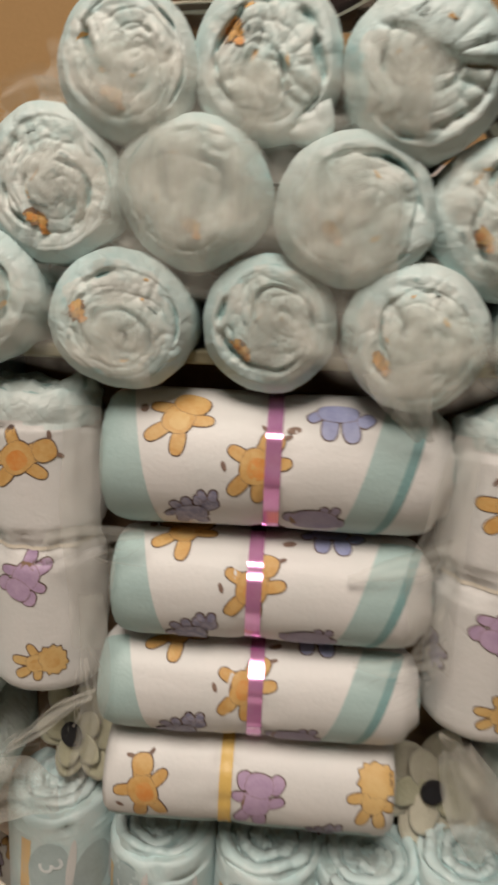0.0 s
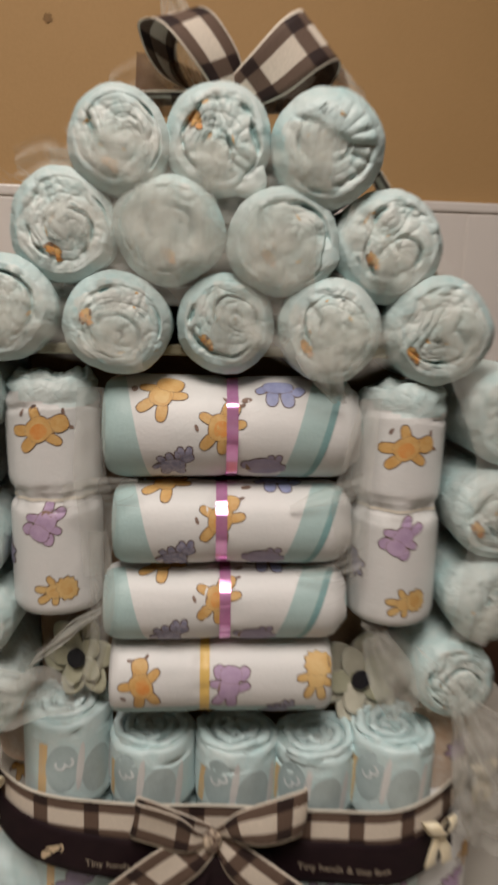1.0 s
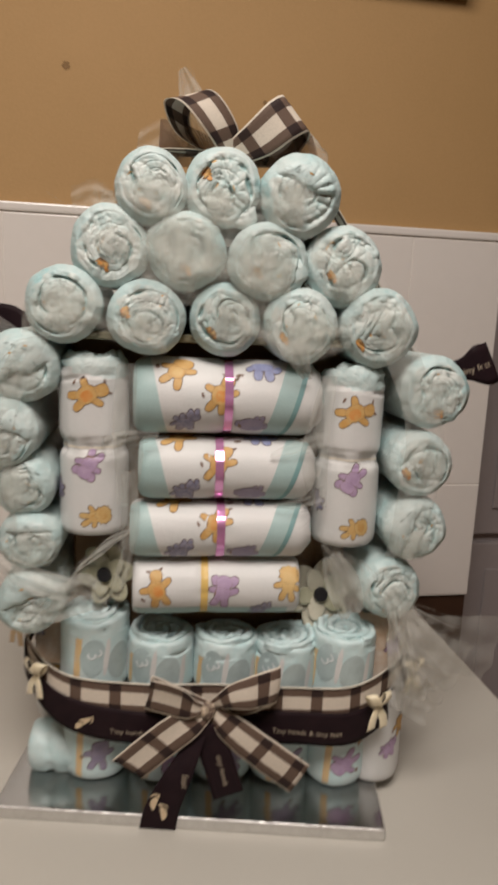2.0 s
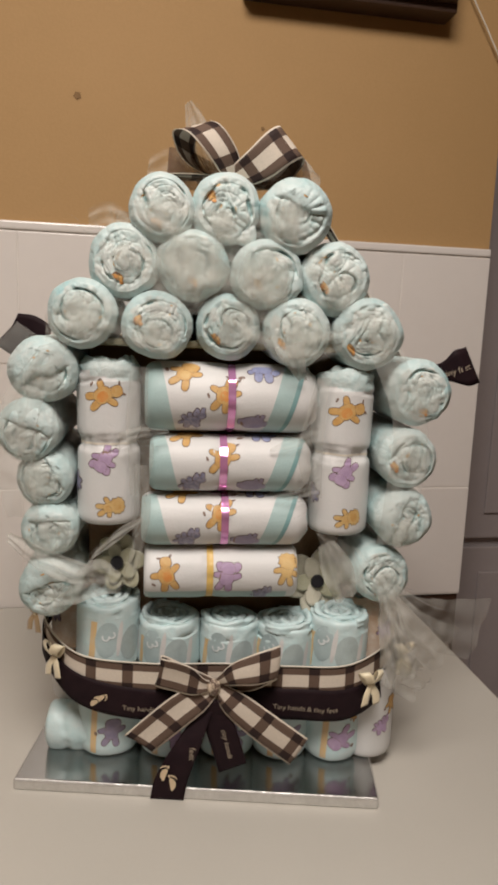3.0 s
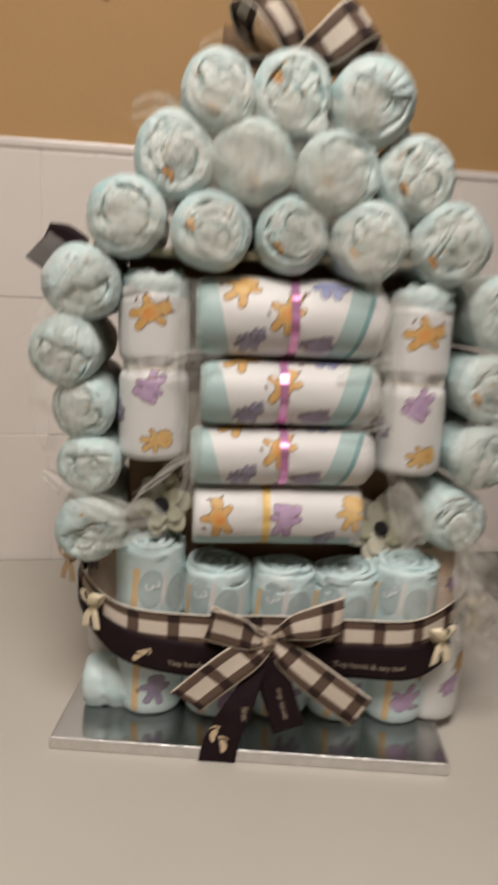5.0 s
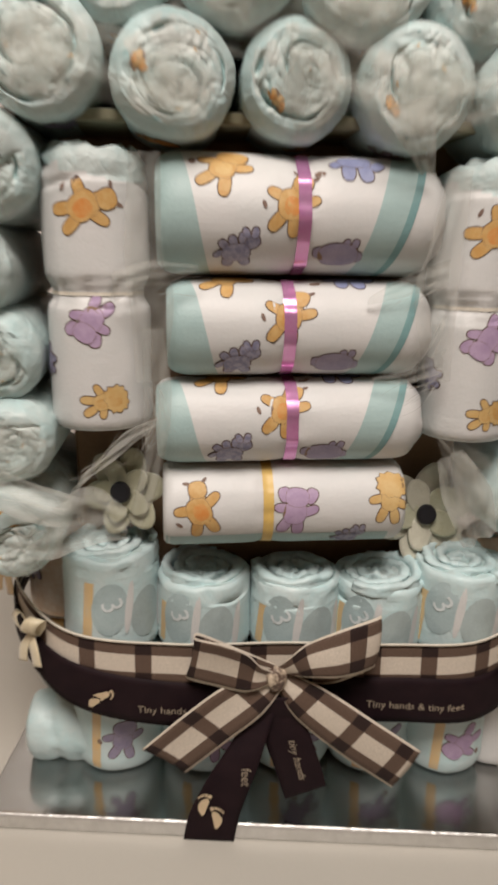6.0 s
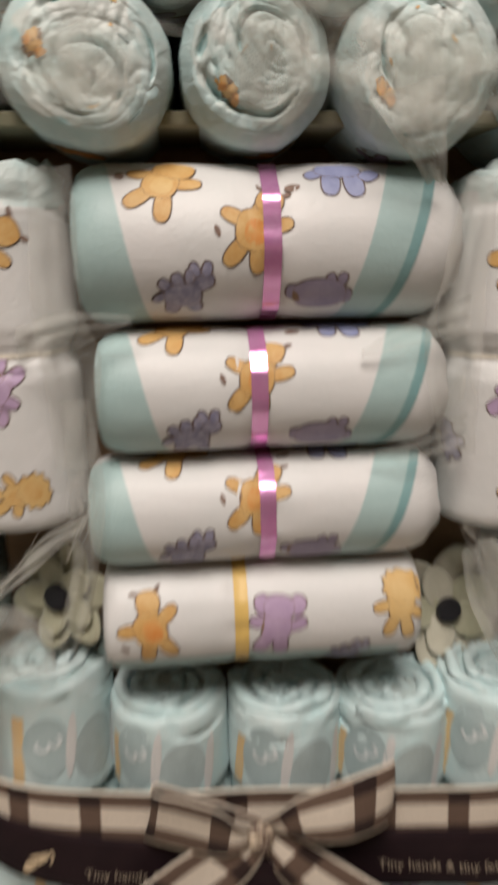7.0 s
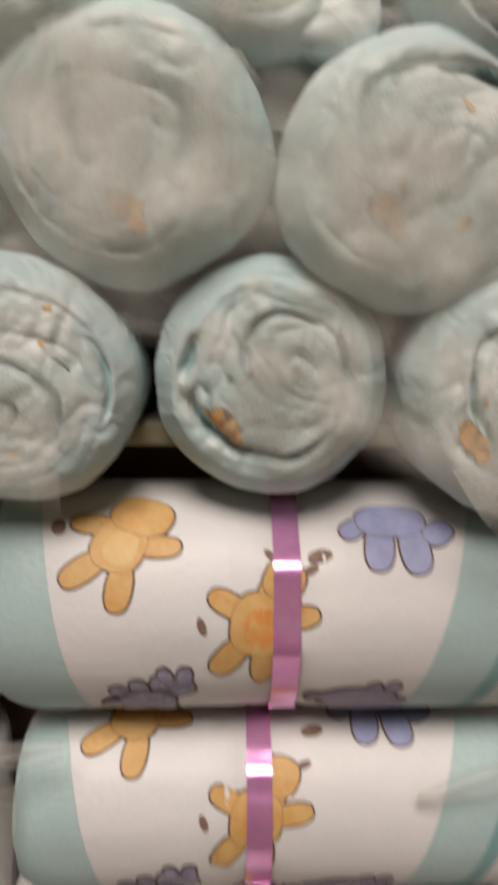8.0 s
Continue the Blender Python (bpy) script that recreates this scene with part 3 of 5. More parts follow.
# A printed motif is a plain lobed patch: a rounded body with blunt stubs (u to the right, v up, about 1 across).
MOTIFS = {
    "long": [(0, 0, 0.175, 0.205, 0), (0.12, 0.30, 0.125, 0.125, -0.3), (0.07, 0.19, 0.10, 0.10, 0), (-0.20, 0.10, 0.135, 0.068, -0.35), (0.23, 0.07, 0.145, 0.068, 0.35),
             (-0.15, -0.24, 0.078, 0.145, -0.55), (0.08, -0.27, 0.078, 0.145, 0.12)],
    "round": [(0, 0, 0.175, 0.185, 0), (0.05, 0.25, 0.20, 0.145, 0), (-0.22, 0.08, 0.14, 0.068, 0.25), (0.24, 0.07, 0.14, 0.068, 0.35), (-0.15, -0.23, 0.078, 0.15, -0.6), (0.11, -0.26, 0.078, 0.145, 0.2)],
    "low": [(-0.04, -0.02, 0.21, 0.15, 0), (0.20, 0.13, 0.13, 0.11, 0.3), (-0.20, 0.13, 0.06, 0.09, 0.6), (-0.06, 0.17, 0.06, 0.09, 0.1), (0.08, 0.20, 0.05, 0.08, -0.2), (0.28, 0.25, 0.05, 0.08, -0.3), (0.15, 0.27, 0.045, 0.075, 0.3),
            (-0.18, -0.16, 0.075, 0.11, -0.3), (0.06, -0.17, 0.075, 0.11, 0.2), (-0.30, 0.0, 0.08, 0.045, 0.5)],
    "hump": [(0, -0.02, 0.33, 0.22, 0), (0.27, 0.19, 0.055, 0.075, -0.3), (0.13, 0.21, 0.05, 0.05, 0.3), (0.33, -0.05, 0.075, 0.10, 0), (-0.31, 0.02, 0.10, 0.10, 0)],
    "trunk": [(0, 0, 0.18, 0.20, 0), (0.0, 0.25, 0.18, 0.145, 0), (0.22, 0.30, 0.095, 0.12, -0.4), (-0.20, 0.27, 0.095, 0.115, 0.4), (0.23, 0.06, 0.14, 0.07, 0.5), (-0.13, -0.25, 0.085, 0.15, -0.4), (0.09, -0.26, 0.085, 0.14, 0.15), (-0.21, 0.05, 0.12, 0.07, 0.1)],
    "legs": [(0, 0.12, 0.25, 0.14, 0), (-0.27, 0.05, 0.10, 0.07, 0.6), (-0.10, -0.10, 0.095, 0.16, -0.1), (0.15, -0.12, 0.10, 0.16, 0.15), (0.33, 0.02, 0.11, 0.085, 0.7)],
    "mane": [(0, -0.03, 0.15, 0.18, 0), (0.02, 0.22, 0.235, 0.20, 0), (-0.21, -0.04, 0.13, 0.062, 0.3), (0.19, -0.08, 0.11, 0.062, -0.4), (-0.10, -0.28, 0.072, 0.14, -0.3), (0.11, -0.30, 0.072, 0.13, 0.3)],
}


def lobe(cu, cv, ru, rv, turn, wavy=False, n=22):
    """A blunt rounded outline."""
    c, s = math.cos(turn), math.sin(turn)
    out = []
    for i in range(n):
        a = 2 * math.pi * i / n
        x, y = math.cos(a), math.sin(a)
        x, y = math.copysign(abs(x) ** 0.8, x) * ru, math.copysign(abs(y) ** 0.8, y) * rv
        if wavy:
            x, y = x * (1 + 0.09 * math.cos(11 * a)), y * (1 + 0.09 * math.cos(11 * a))
        out.append((cu + c * x - s * y, cv + s * x + c * y))
    return out


INKED_DOTS = {"long": ((0.02, 0.45, 0.065, 0.028, -0.6), (0.27, 0.39, 0.065, 0.028, 0.5), (-0.35, -0.06, 0.028, 0.06, 0.5)), "legs": ((-0.52, -0.16, 0.09, 0.05, 0.2),), "round": ((-0.42, -0.02, 0.05, 0.06, 0.5),)}


def motif(place, kind, cu, cv, size, colour, parent, turn=0.0, second=None, line=0.0006):
    """One printed patch of overlapping rounded lobes with thin dark outlines, wrapped on a nappy."""
    bm = bmesh.new()
    c, s = math.cos(turn), math.sin(turn)

    def lay(x, y, ru, rv, tilt, h, slot, grow=0.0, wavy=False):
        patch(bm, place, lobe(cu + (c * x - s * y) * size, cv + (s * x + c * y) * size, ru * size + grow, rv * size + grow, tilt + turn, wavy, 44 if wavy else 22), h, [slot])

    lobes = MOTIFS[kind]
    # stubs first, then the body, then the top lobe
    order = lobes[2:] + lobes[:1] + lobes[1:2] if kind in HEADS else lobes[1:] + lobes[:1]
    fat = [(x, y, ru * (1.0 if (x, y) == lobes[0][:2] else 1.04), rv * (1.0 if (x, y) == lobes[0][:2] else 1.04), tilt) for x, y, ru, rv, tilt in order]
    for k, (x, y, ru, rv, tilt) in enumerate(fat):
        wavy = kind == "mane" and k == len(fat) - 1
        h = 0.00020 + 0.00006 * k
        lay(x, y, ru, rv, tilt, 0.00015 + 0.000004 * k, 1, line, wavy)
        lay(x, y, ru, rv, tilt, h, 3, 0.00018, wavy)
        lay(x, y, ru, rv, tilt, h + 0.00003, 0, 0.0, wavy)
        if (x, y) == lobes[0][:2] and second:
            lay(x + 0.02, y - 0.02, ru * 0.62, rv * 0.62, tilt, h + 0.00005, 2)
        if kind in ("mane", "trunk") and k == len(fat) - 1:
            lay(x, y - 0.02, ru * 0.58, rv * 0.58, tilt, h + 0.00006, 2)
    for x, y, ru, rv, tilt in INKED_DOTS.get(kind, ()):
        dot = bmesh.new()
        patch(dot, place, oval(cu + (c * x - s * y) * size, cv + (s * x + c * y) * size, ru * size, rv * size, tilt + turn, 12), 0.0003, [0])
        part("print_dot", dot, INKBROWN, parent)
    return part("print", bm, [colour, INK, second or colour, INKSOFT], parent)


def band(place, u0, u1, v0, v1, h, mat, parent, name="print", label="", nu=6, nv=30, slant=0.0):
    """A stripe on a nappy between u0 and u1, along v; slant shifts its upper end in u."""
    bm = bmesh.new()
    g = []
    for j in range(nv + 1):
        v = v0 + (v1 - v0) * j / nv
        sh = slant * j / nv
        g.append([bm.verts.new(place(u0 + sh + (u1 - u0) * i / nu, v, h)) for i in range(nu + 1)])
    for a, b in zip(g, g[1:]):
        for i in range(nu):
            bm.faces.new((a[i], a[i + 1], b[i + 1], b[i]))
    return part(name, bm, mat, parent, label)


def cap_of_tulle(shape, parent, mat, at=(0.0, 0.0), size=0.97, lift=0.0035):
    """A veil of tulle pulled over part of the open end of a roll: at and size are shares of its radius."""
    bm = bmesh.new()
    rings = []
    n, deep = 60, 12
    uv = bm.loops.layers.uv.new("uv")
    reach = {}
    R = shape.radius
    for k in range(deep):
        q = 1 - k / (deep - 0.5)
        ring = []
        for i in range(n):
            a = 2 * math.pi * i / n
            ragged = 1 + 0.16 * noise.noise(Vector((math.cos(a) * 2.2, math.sin(a) * 2.2, 1.0)) + shape.off) + 0.05 * math.sin(9 * a + shape.seed)
            u, v = at[0] + size * q * ragged * math.cos(a), at[1] + size * q * ragged * math.sin(a)
            far, turn = math.hypot(u, v), math.atan2(v, u)
            over = max(0.0, far - 0.97)
            p = shape.crown(min(far, 0.97), turn)
            if over:
                p = shape.skin(shape.length - over * R * 1.6, turn, 0.0016)
            else:
                flat = shape.length + R * (shape.dome * 0.55 * math.sqrt(max(0.0, 1 - far * far))) + 0.0005
                p.z = max(flat * 0.92 + p.z * 0.08, p.z + 0.0005)
                p.z += lift * min(1.0, 3 * (1 - q) + 0.1) * min(1.0, (1 - far) * 4 + 0.1)
                p.z += 0.0018 * abs(noise.noise(Vector((u * 3.1, v * 3.1, shape.seed))))
            ring.append(bm.verts.new(p))
            reach[ring[-1]] = 1 - q
        rings.append(ring)
    for r0, r1 in zip(rings, rings[1:]):
        for i in range(n):
            j = (i + 1) % n
            bm.faces.new((r0[i], r0[j], r1[j], r1[i]))
    bm.faces.new(rings[-1])
    for f in bm.faces:
        for lo in f.loops:
            lo[uv].uv = (reach[lo.vert], 0.0)
    return part("tulle_wrap", bm, mat, parent, "sheer off-white tulle")


# Roof and side rolls: x, z of the middle of the open end, radius, flap angle in degrees, veils (thickness, x, z and size as shares of the radius),
# printed spot (angle, share of the radius), then what sets it apart: a hood (angle, line) or pleats (angle)
ROOF = [(-0.044, 0.5600, 0.0298, None, [(1, 0.05, -0.35, 0.75)], (-1.9, 0.55), {}),
        (0.013, 0.563, 0.0315, -50, [(2, -0.15, -0.5, 0.5)], (2.6, 0.62), {"lobe": (0.98, 0.31)}),
        (0.075, 0.559, 0.0328, None, [(1, -0.3, -0.2, 0.75), (2, -0.2, -0.1, 0.3)], None, {"hood": (70, 0.25), "pleats": 5}),
        (-0.077, 0.513, 0.0322, None, [(1, 0.15, 0.05, 0.55)], (-1.9, 0.55), {}),
        (-0.016, 0.512, 0.0325, None, [(2, 0.0, -0.05, 1.15)], (-1.6, 0.5), {}),
        (0.051, 0.506, 0.0328, -18, [(2, -0.15, -0.1, 1.0)], (-2.4, 0.45), {"lobe": (0.82, 0.31)}),
        (0.116, 0.506, 0.0335, 25, [(2, 0.05, -0.55, 0.5)], (-2.5, 0.5), {}),
        (-0.114, 0.466, 0.0312, None, [(1, 0.05, -0.05, 0.75)], None, {}),
        (-0.047, 0.4575, 0.0318, -26, [(1, 0.1, -0.2, 0.7)], (2.9, 0.65), {}),
        (0.018, 0.4585, 0.0306, None, [(1, 0.25, -0.15, 0.8)], (-2.4, 0.6), {}),
        (0.082, 0.4555, 0.0318, None, [(2, 0.15, -0.15, 0.8)], (-2.6, 0.7), {}),
        (0.150, 0.4560, 0.0338, 60, [(1, 0.35, 0.05, 0.6)], (-2.5, 0.8), {})]
SIDE = [(-0.149, 0.414, 0.0310, None, [(1, 0.0, -0.5, 0.75)], None, {"hood": (110, -0.25)}),
        (-0.162, 0.360, 0.0285, None, [(1, -0.2, -0.3, 0.8)], None, {"hood": (70, 0.1)}),
        (-0.149, 0.313, 0.0265, None, [(2, -0.1, -0.1, 0.95)], None, {"hood": (30, 0.45)}),
        (-0.144, 0.265, 0.0265, None, [(1, 0.1, -0.2, 0.95)], None, {"hood": (90, 0.35)}),
        (-0.145, 0.209, 0.0285, None, [(1, 0.2, -0.55, 0.5)], None, {"hood": (110, 0.15)}),
        (0.205, 0.402, 0.0325, -48, [(1, 0.1, -0.15, 0.75)], (-1.4, 0.6), {}),
        (0.197, 0.338, 0.0290, None, [(1, 0.3, 0.1, 0.7)], (-2.8, 0.7), {}),
        (0.197, 0.278, 0.0295, 40, [(2, -0.1, -0.5, 0.65)], None, {"hood": (160, 0.2)}),
        (0.180, 0.217, 0.0295, 30, [(1, 0.1, -0.3, 0.75)], None, {})]


def end_on_rolls():
    for n, (x, z, r, flap, veils, spot, more) in enumerate(ROOF + SIDE):
        length = 0.150
        y = -0.170 + 0.004 * math.sin(n * 2.3)
        hood, pleats = more.get("hood"), more.get("pleats")
        shape = Roll(10 + n, r, length, 1 + 0.02 * math.sin(n * 1.7), None, radians(flap) if flap is not None else None, 1.0, 2.0 + 0.4 * math.sin(n), 0.30, 0.026, 0.0029, 0.0016, 0.14, 0.008,
                     (radians(hood[0]), hood[1]) if hood else None, radians(pleats) if pleats is not None else None, 0.0010, folded=True)
        t = part("nappy_roll", shape.mesh(144, 14, 58), [ROLLED, INNER, EDGE_SHADE])
        t.matrix_world = UPPER @ Matrix.Translation((x, y + length, z)) @ Euler((radians(90), 0, 0)).to_matrix().to_4x4()
        tagged(t, "rolled white and aqua nappy seen end on, " + ("veiled in tulle" if veils[0][0] == 2 else "crumpled, under thin tulle"), "nappy", "end-on nappy rolls")

        def under(u, v, h, shape=shape, r=r, length=length):
            return shape.skin(length - 0.004 - v, -math.pi / 2 + u / r, h)

        def face(u, v, h, shape=shape, r=r):
            q = math.hypot(u, v) / r
            return shape.crown(min(q, 0.98), math.atan2(v, u), h)

        motif(under, ("round", "long", "mane")[n % 3], 0.010 * math.sin(n * 3), 0.024, 0.030, (TAN, LILAC, ORANGE)[n % 3], t, n * 1.3)
        if spot:
            a, q = spot
            # a folded corner of the outer print that shows between the layers
            rng = random.Random(n * 17 + 3)
            bm = bmesh.new()
            mid_u, mid_v = r * q * math.cos(a), r * q * math.sin(a)
            for k, (du, dv, ru, rv, slot) in enumerate(((0, 0, 0.0062, 0.0036, 2), (0.0002, 0.0001, 0.0056, 0.0031, 0), (-0.002, 0.0006, 0.0022, 0.0018, 1), (0.003, -0.001, 0.0018, 0.0022, 0), (0.0034, -0.0046, 0.0020, 0.0026, 1))):
                shape_ = [(mid_u + du + (x - mid_u - du) * rng.uniform(0.72, 1.2), mid_v + dv + (y - mid_v - dv) * rng.uniform(0.72, 1.2)) for x, y in oval(mid_u + du, mid_v + dv, ru, rv, a + 1.3 + 0.3 * k, 16)]
                patch(bm, face, shape_, 0.0003 + 0.00008 * k, [slot])
            part("print", bm, [TAN, ORANGE, INKSOFT], t, "folded orange printed corner")
        # scraps of the outer print that show in the folds
        rng = random.Random(n * 31 + 7)
        bm = bmesh.new()
        for slot, count in ((0, 8), (1, 3)):
            for k in range(count):
                a, q = rng.uniform(0, 6.28), rng.uniform(0.2, 0.82)
                ru, rv = rng.uniform(0.0012, 0.0038), rng.uniform(0.0005, 0.0012)
                mid_u, mid_v, tilt = r * q * math.cos(a), r * q * math.sin(a), a + math.pi / 2 + rng.uniform(-0.5, 0.5)
                ragged = [(mid_u + (x - mid_u) * rng.uniform(0.6, 1.3), mid_v + (y - mid_v) * rng.uniform(0.6, 1.3)) for x, y in oval(mid_u, mid_v, ru, rv, tilt, 12)]
                patch(bm, face, ragged, 0.00025, [slot])
        tagged(part("print_scrap", bm, [FLECK, TAN], t), "small printed scraps in the folds", kind="stuff")
        if flap is not None:
            far, lobe_size = more.get("lobe", (0.74, 0.29))
            loose_end(shape, t, radians(flap), far, lobe_size, n)
        for thick, u, v, size in veils:
            cap_of_tulle(shape, t, THIN_VEIL if thick == 1 else VEIL, (u, v), size)


end_on_rolls()


def lying_rolls():
    """Four nappies lying across the front, tied with narrow ribbon."""
    # middle height, radius, middle in x, length, place of the tie
    rows = [(0.3910, 0.0335, 0.022, 0.159, 0.001), (0.3275, 0.0282, 0.0230, 0.151, -0.006), (0.2722, 0.0262, 0.0190, 0.157, 0.001), (0.2183, 0.0268, 0.0180, 0.149, -0.011)]
    for n, (z, r, x, length, tie) in enumerate(rows):
        half = length / 2
        shape = Roll(60 + n, r, length, 1.0, [(half + tie, 0.0019, 0.0055), (half + tie + 0.010, 0.0005, 0.0018, 0.002), (half + tie - 0.011, 0.0005, 0.0016, -0.002)], None, 0.6, 2.5, 0.35 if n < 3 else 0.1, 0.008, ending=0.22 if n < 3 else 0.10, end=0.015 if n < 3 else 0.007)
        t = part("nappy_roll", shape.mesh(72, 30, 12), [NAPPY, ROLLED, EDGE_SHADE])
        t.matrix_world = UPPER @ Matrix.Translation((x - half, -0.174 + r, z)) @ Euler((0, radians(90), 0)).to_matrix().to_4x4()
        tagged(t, "white rolled nappy lying flat, printed, tied with " + ("pink ribbon" if n < 3 else "a yellow band"), "nappy", "lying nappy rolls")

        def front(u, v, h, shape=shape, half=half, r=r):
            # u along x from the middle, v up the front from its middle line
            return shape.skin(min(max(u + half, 0.0), shape.length), -math.pi / 2 - v / r, h)

        hi, lo = 1.35 * r, -1.35 * r
        if n < 3:
            band(front, -half + 0.0005, -half + 0.031, lo, hi, 0.00020, AQUA, t, label="aqua printed stripe", slant=-0.018, nu=10)
            band(front, 0.028, 0.049, lo, hi, 0.00020, AQUA, t, label="aqua printed stripe", slant=0.026)
            band(front, 0.0445, 0.049, lo, hi, 0.00035, TEAL, t, label="teal printed stripe", slant=0.026, nu=2)
            up = (0.0, 0.004, 0.006)[n]
            motif(front, "round", -0.043 + 0.001 * n, 0.026 + (0.0, 0.012, 0.013)[n], 0.041, TAN, t, -0.35, YELLOW)
            motif(front, "long", (-0.0065, -0.007, -0.0045)[n], 0.005 + up, 0.041, TAN, t, -0.15, ORANGE)
            motif(front, "legs", 0.0295, 0.029 + (0.0, 0.010, 0.011)[n], 0.038, BLUE, t, 0.0)
            motif(front, "low", -0.0345, -0.021 + up * 0.7, 0.037, INDIGO, t, 0.15)
            motif(front, "hump", 0.021, -0.022 + up * 0.7, 0.034, LILAC, t, 0.0)
            def taut(u, v, h, shape=shape, half=half, r=r, tie=tie):
                # the ribbon is drawn tight: flat across its width
                p = shape.skin(half + tie, -math.pi / 2 - v / r, h)
                return Vector((p.x, p.y, half + u))

            band(taut, tie - 0.0036, tie + 0.0036, -1.9 * r, 1.9 * r, 0.0018, PINK, t, "ribbon", "shiny pink curling ribbon", nu=3, nv=64)
        else:
            band(front, -half + 0.001, half - 0.01, -1.5 * r, -0.54 * r, 0.0002, AQUA, t, label="aqua printed edge", nv=12, nu=30)
            motif(front, "long", -0.053, 0.003, 0.041, TAN, t, 0.45, ORANGE)
            motif(front, "trunk", 0.005, 0.001, 0.038, MAUVE, t, -0.15)
            motif(front, "mane", 0.064, 0.009, 0.038, YELLOW, t, -0.1)
            motif(front, "low", 0.040, -0.019, 0.030, INDIGO, t, 0.1)
            band(front, tie - 0.0032, tie + 0.0032, -1.9 * r, 1.9 * r, 0.0009, GOLDBAND, t, "elastic_band", "pale yellow elastic band", nu=3, nv=64)


lying_rolls()


def upright_rolls():
    """Two nappies that stand upright beside the lying ones, tied at mid height."""
    for n, (x, zt, zb) in enumerate(((-0.092, 0.426, 0.270), (0.136, 0.422, 0.260))):
        length, r = zt - zb - 0.004, 0.0298
        shape = Roll(80 + n, r, length, 1.0, [(length * 0.51, 0.0042, 0.0060), (length - 0.016, 0.0016, 0.0014, 0.003), (length - 0.010, 0.0014, 0.0012, -0.003), (length - 0.005, 0.0012, 0.0012, 0.002), (length * 0.51 + 0.006, 0.0009, 0.0012, 0.002), (length * 0.51 - 0.006, 0.0009, 0.0012, -0.002)], None, 1.0, 2.4, 0.12, 0.011, 0.004, 0.005, 0.10, 0.008, None, None, 0.0014, 0.0045)
        t = part("nappy_roll", shape.mesh(96, 70, 24), [NAPPY, ROLLED, EDGE_SHADE])
        for f in t.data.polygons:
            c = f.center
            if c.z > length - 0.0125 + 0.004 * math.sin(math.atan2(c.y, c.x) * 2.0 + n) and f.material_index == 0:
                f.material_index = 1
        t.matrix_world = UPPER @ pose(x, -0.170 + r, zb)
        tagged(t, "white rolled nappy standing upright, printed, tied at mid height", "nappy", "upright nappy rolls")

        def front(u, v, h, shape=shape, r=r):
            return shape.skin(min(max(v, 0.0), shape.length), -math.pi / 2 + u / r, h)

        motif(front, "long", -0.003, 0.123, 0.041, TAN, t, -1.0 if n else -0.9, ORANGE)
        motif(front, "trunk", -0.001, 0.064, 0.034, MAUVE, t, 2.6)
        motif(front, "mane", 0.004, 0.018, 0.031, YELLOW, t, -1.3, TAN)
        motif(front, "low", -0.034, 0.040, 0.026, INDIGO, t, 1.4)
        band(front, -1.5 * r, 1.5 * r, length * 0.51 - 0.001, length * 0.51 + 0.001, 0.0006, CORD, t, "elastic_band", "pale elastic band", nu=40, nv=2)


upright_rolls()


def glyphs(text, size):
    """The flat outline of a word in Blender's own font: its vertices and faces."""
    cu = bpy.data.curves.new("word", "FONT")
    cu.body, cu.size, cu.align_x, cu.align_y = text, size, "CENTER", "CENTER"
    cu.resolution_u = 3
    ob = bpy.data.objects.new("word", cu)
    scene.collection.objects.link(ob)
    me = bpy.data.meshes.new_from_object(ob.evaluated_get(bpy.context.evaluated_depsgraph_get()))
    vs, fs = [v.co.copy() for v in me.vertices], [tuple(p.vertices) for p in me.polygons]
    bpy.data.objects.remove(ob)
    bpy.data.curves.remove(cu)
    bpy.data.meshes.remove(me)
    return vs, fs


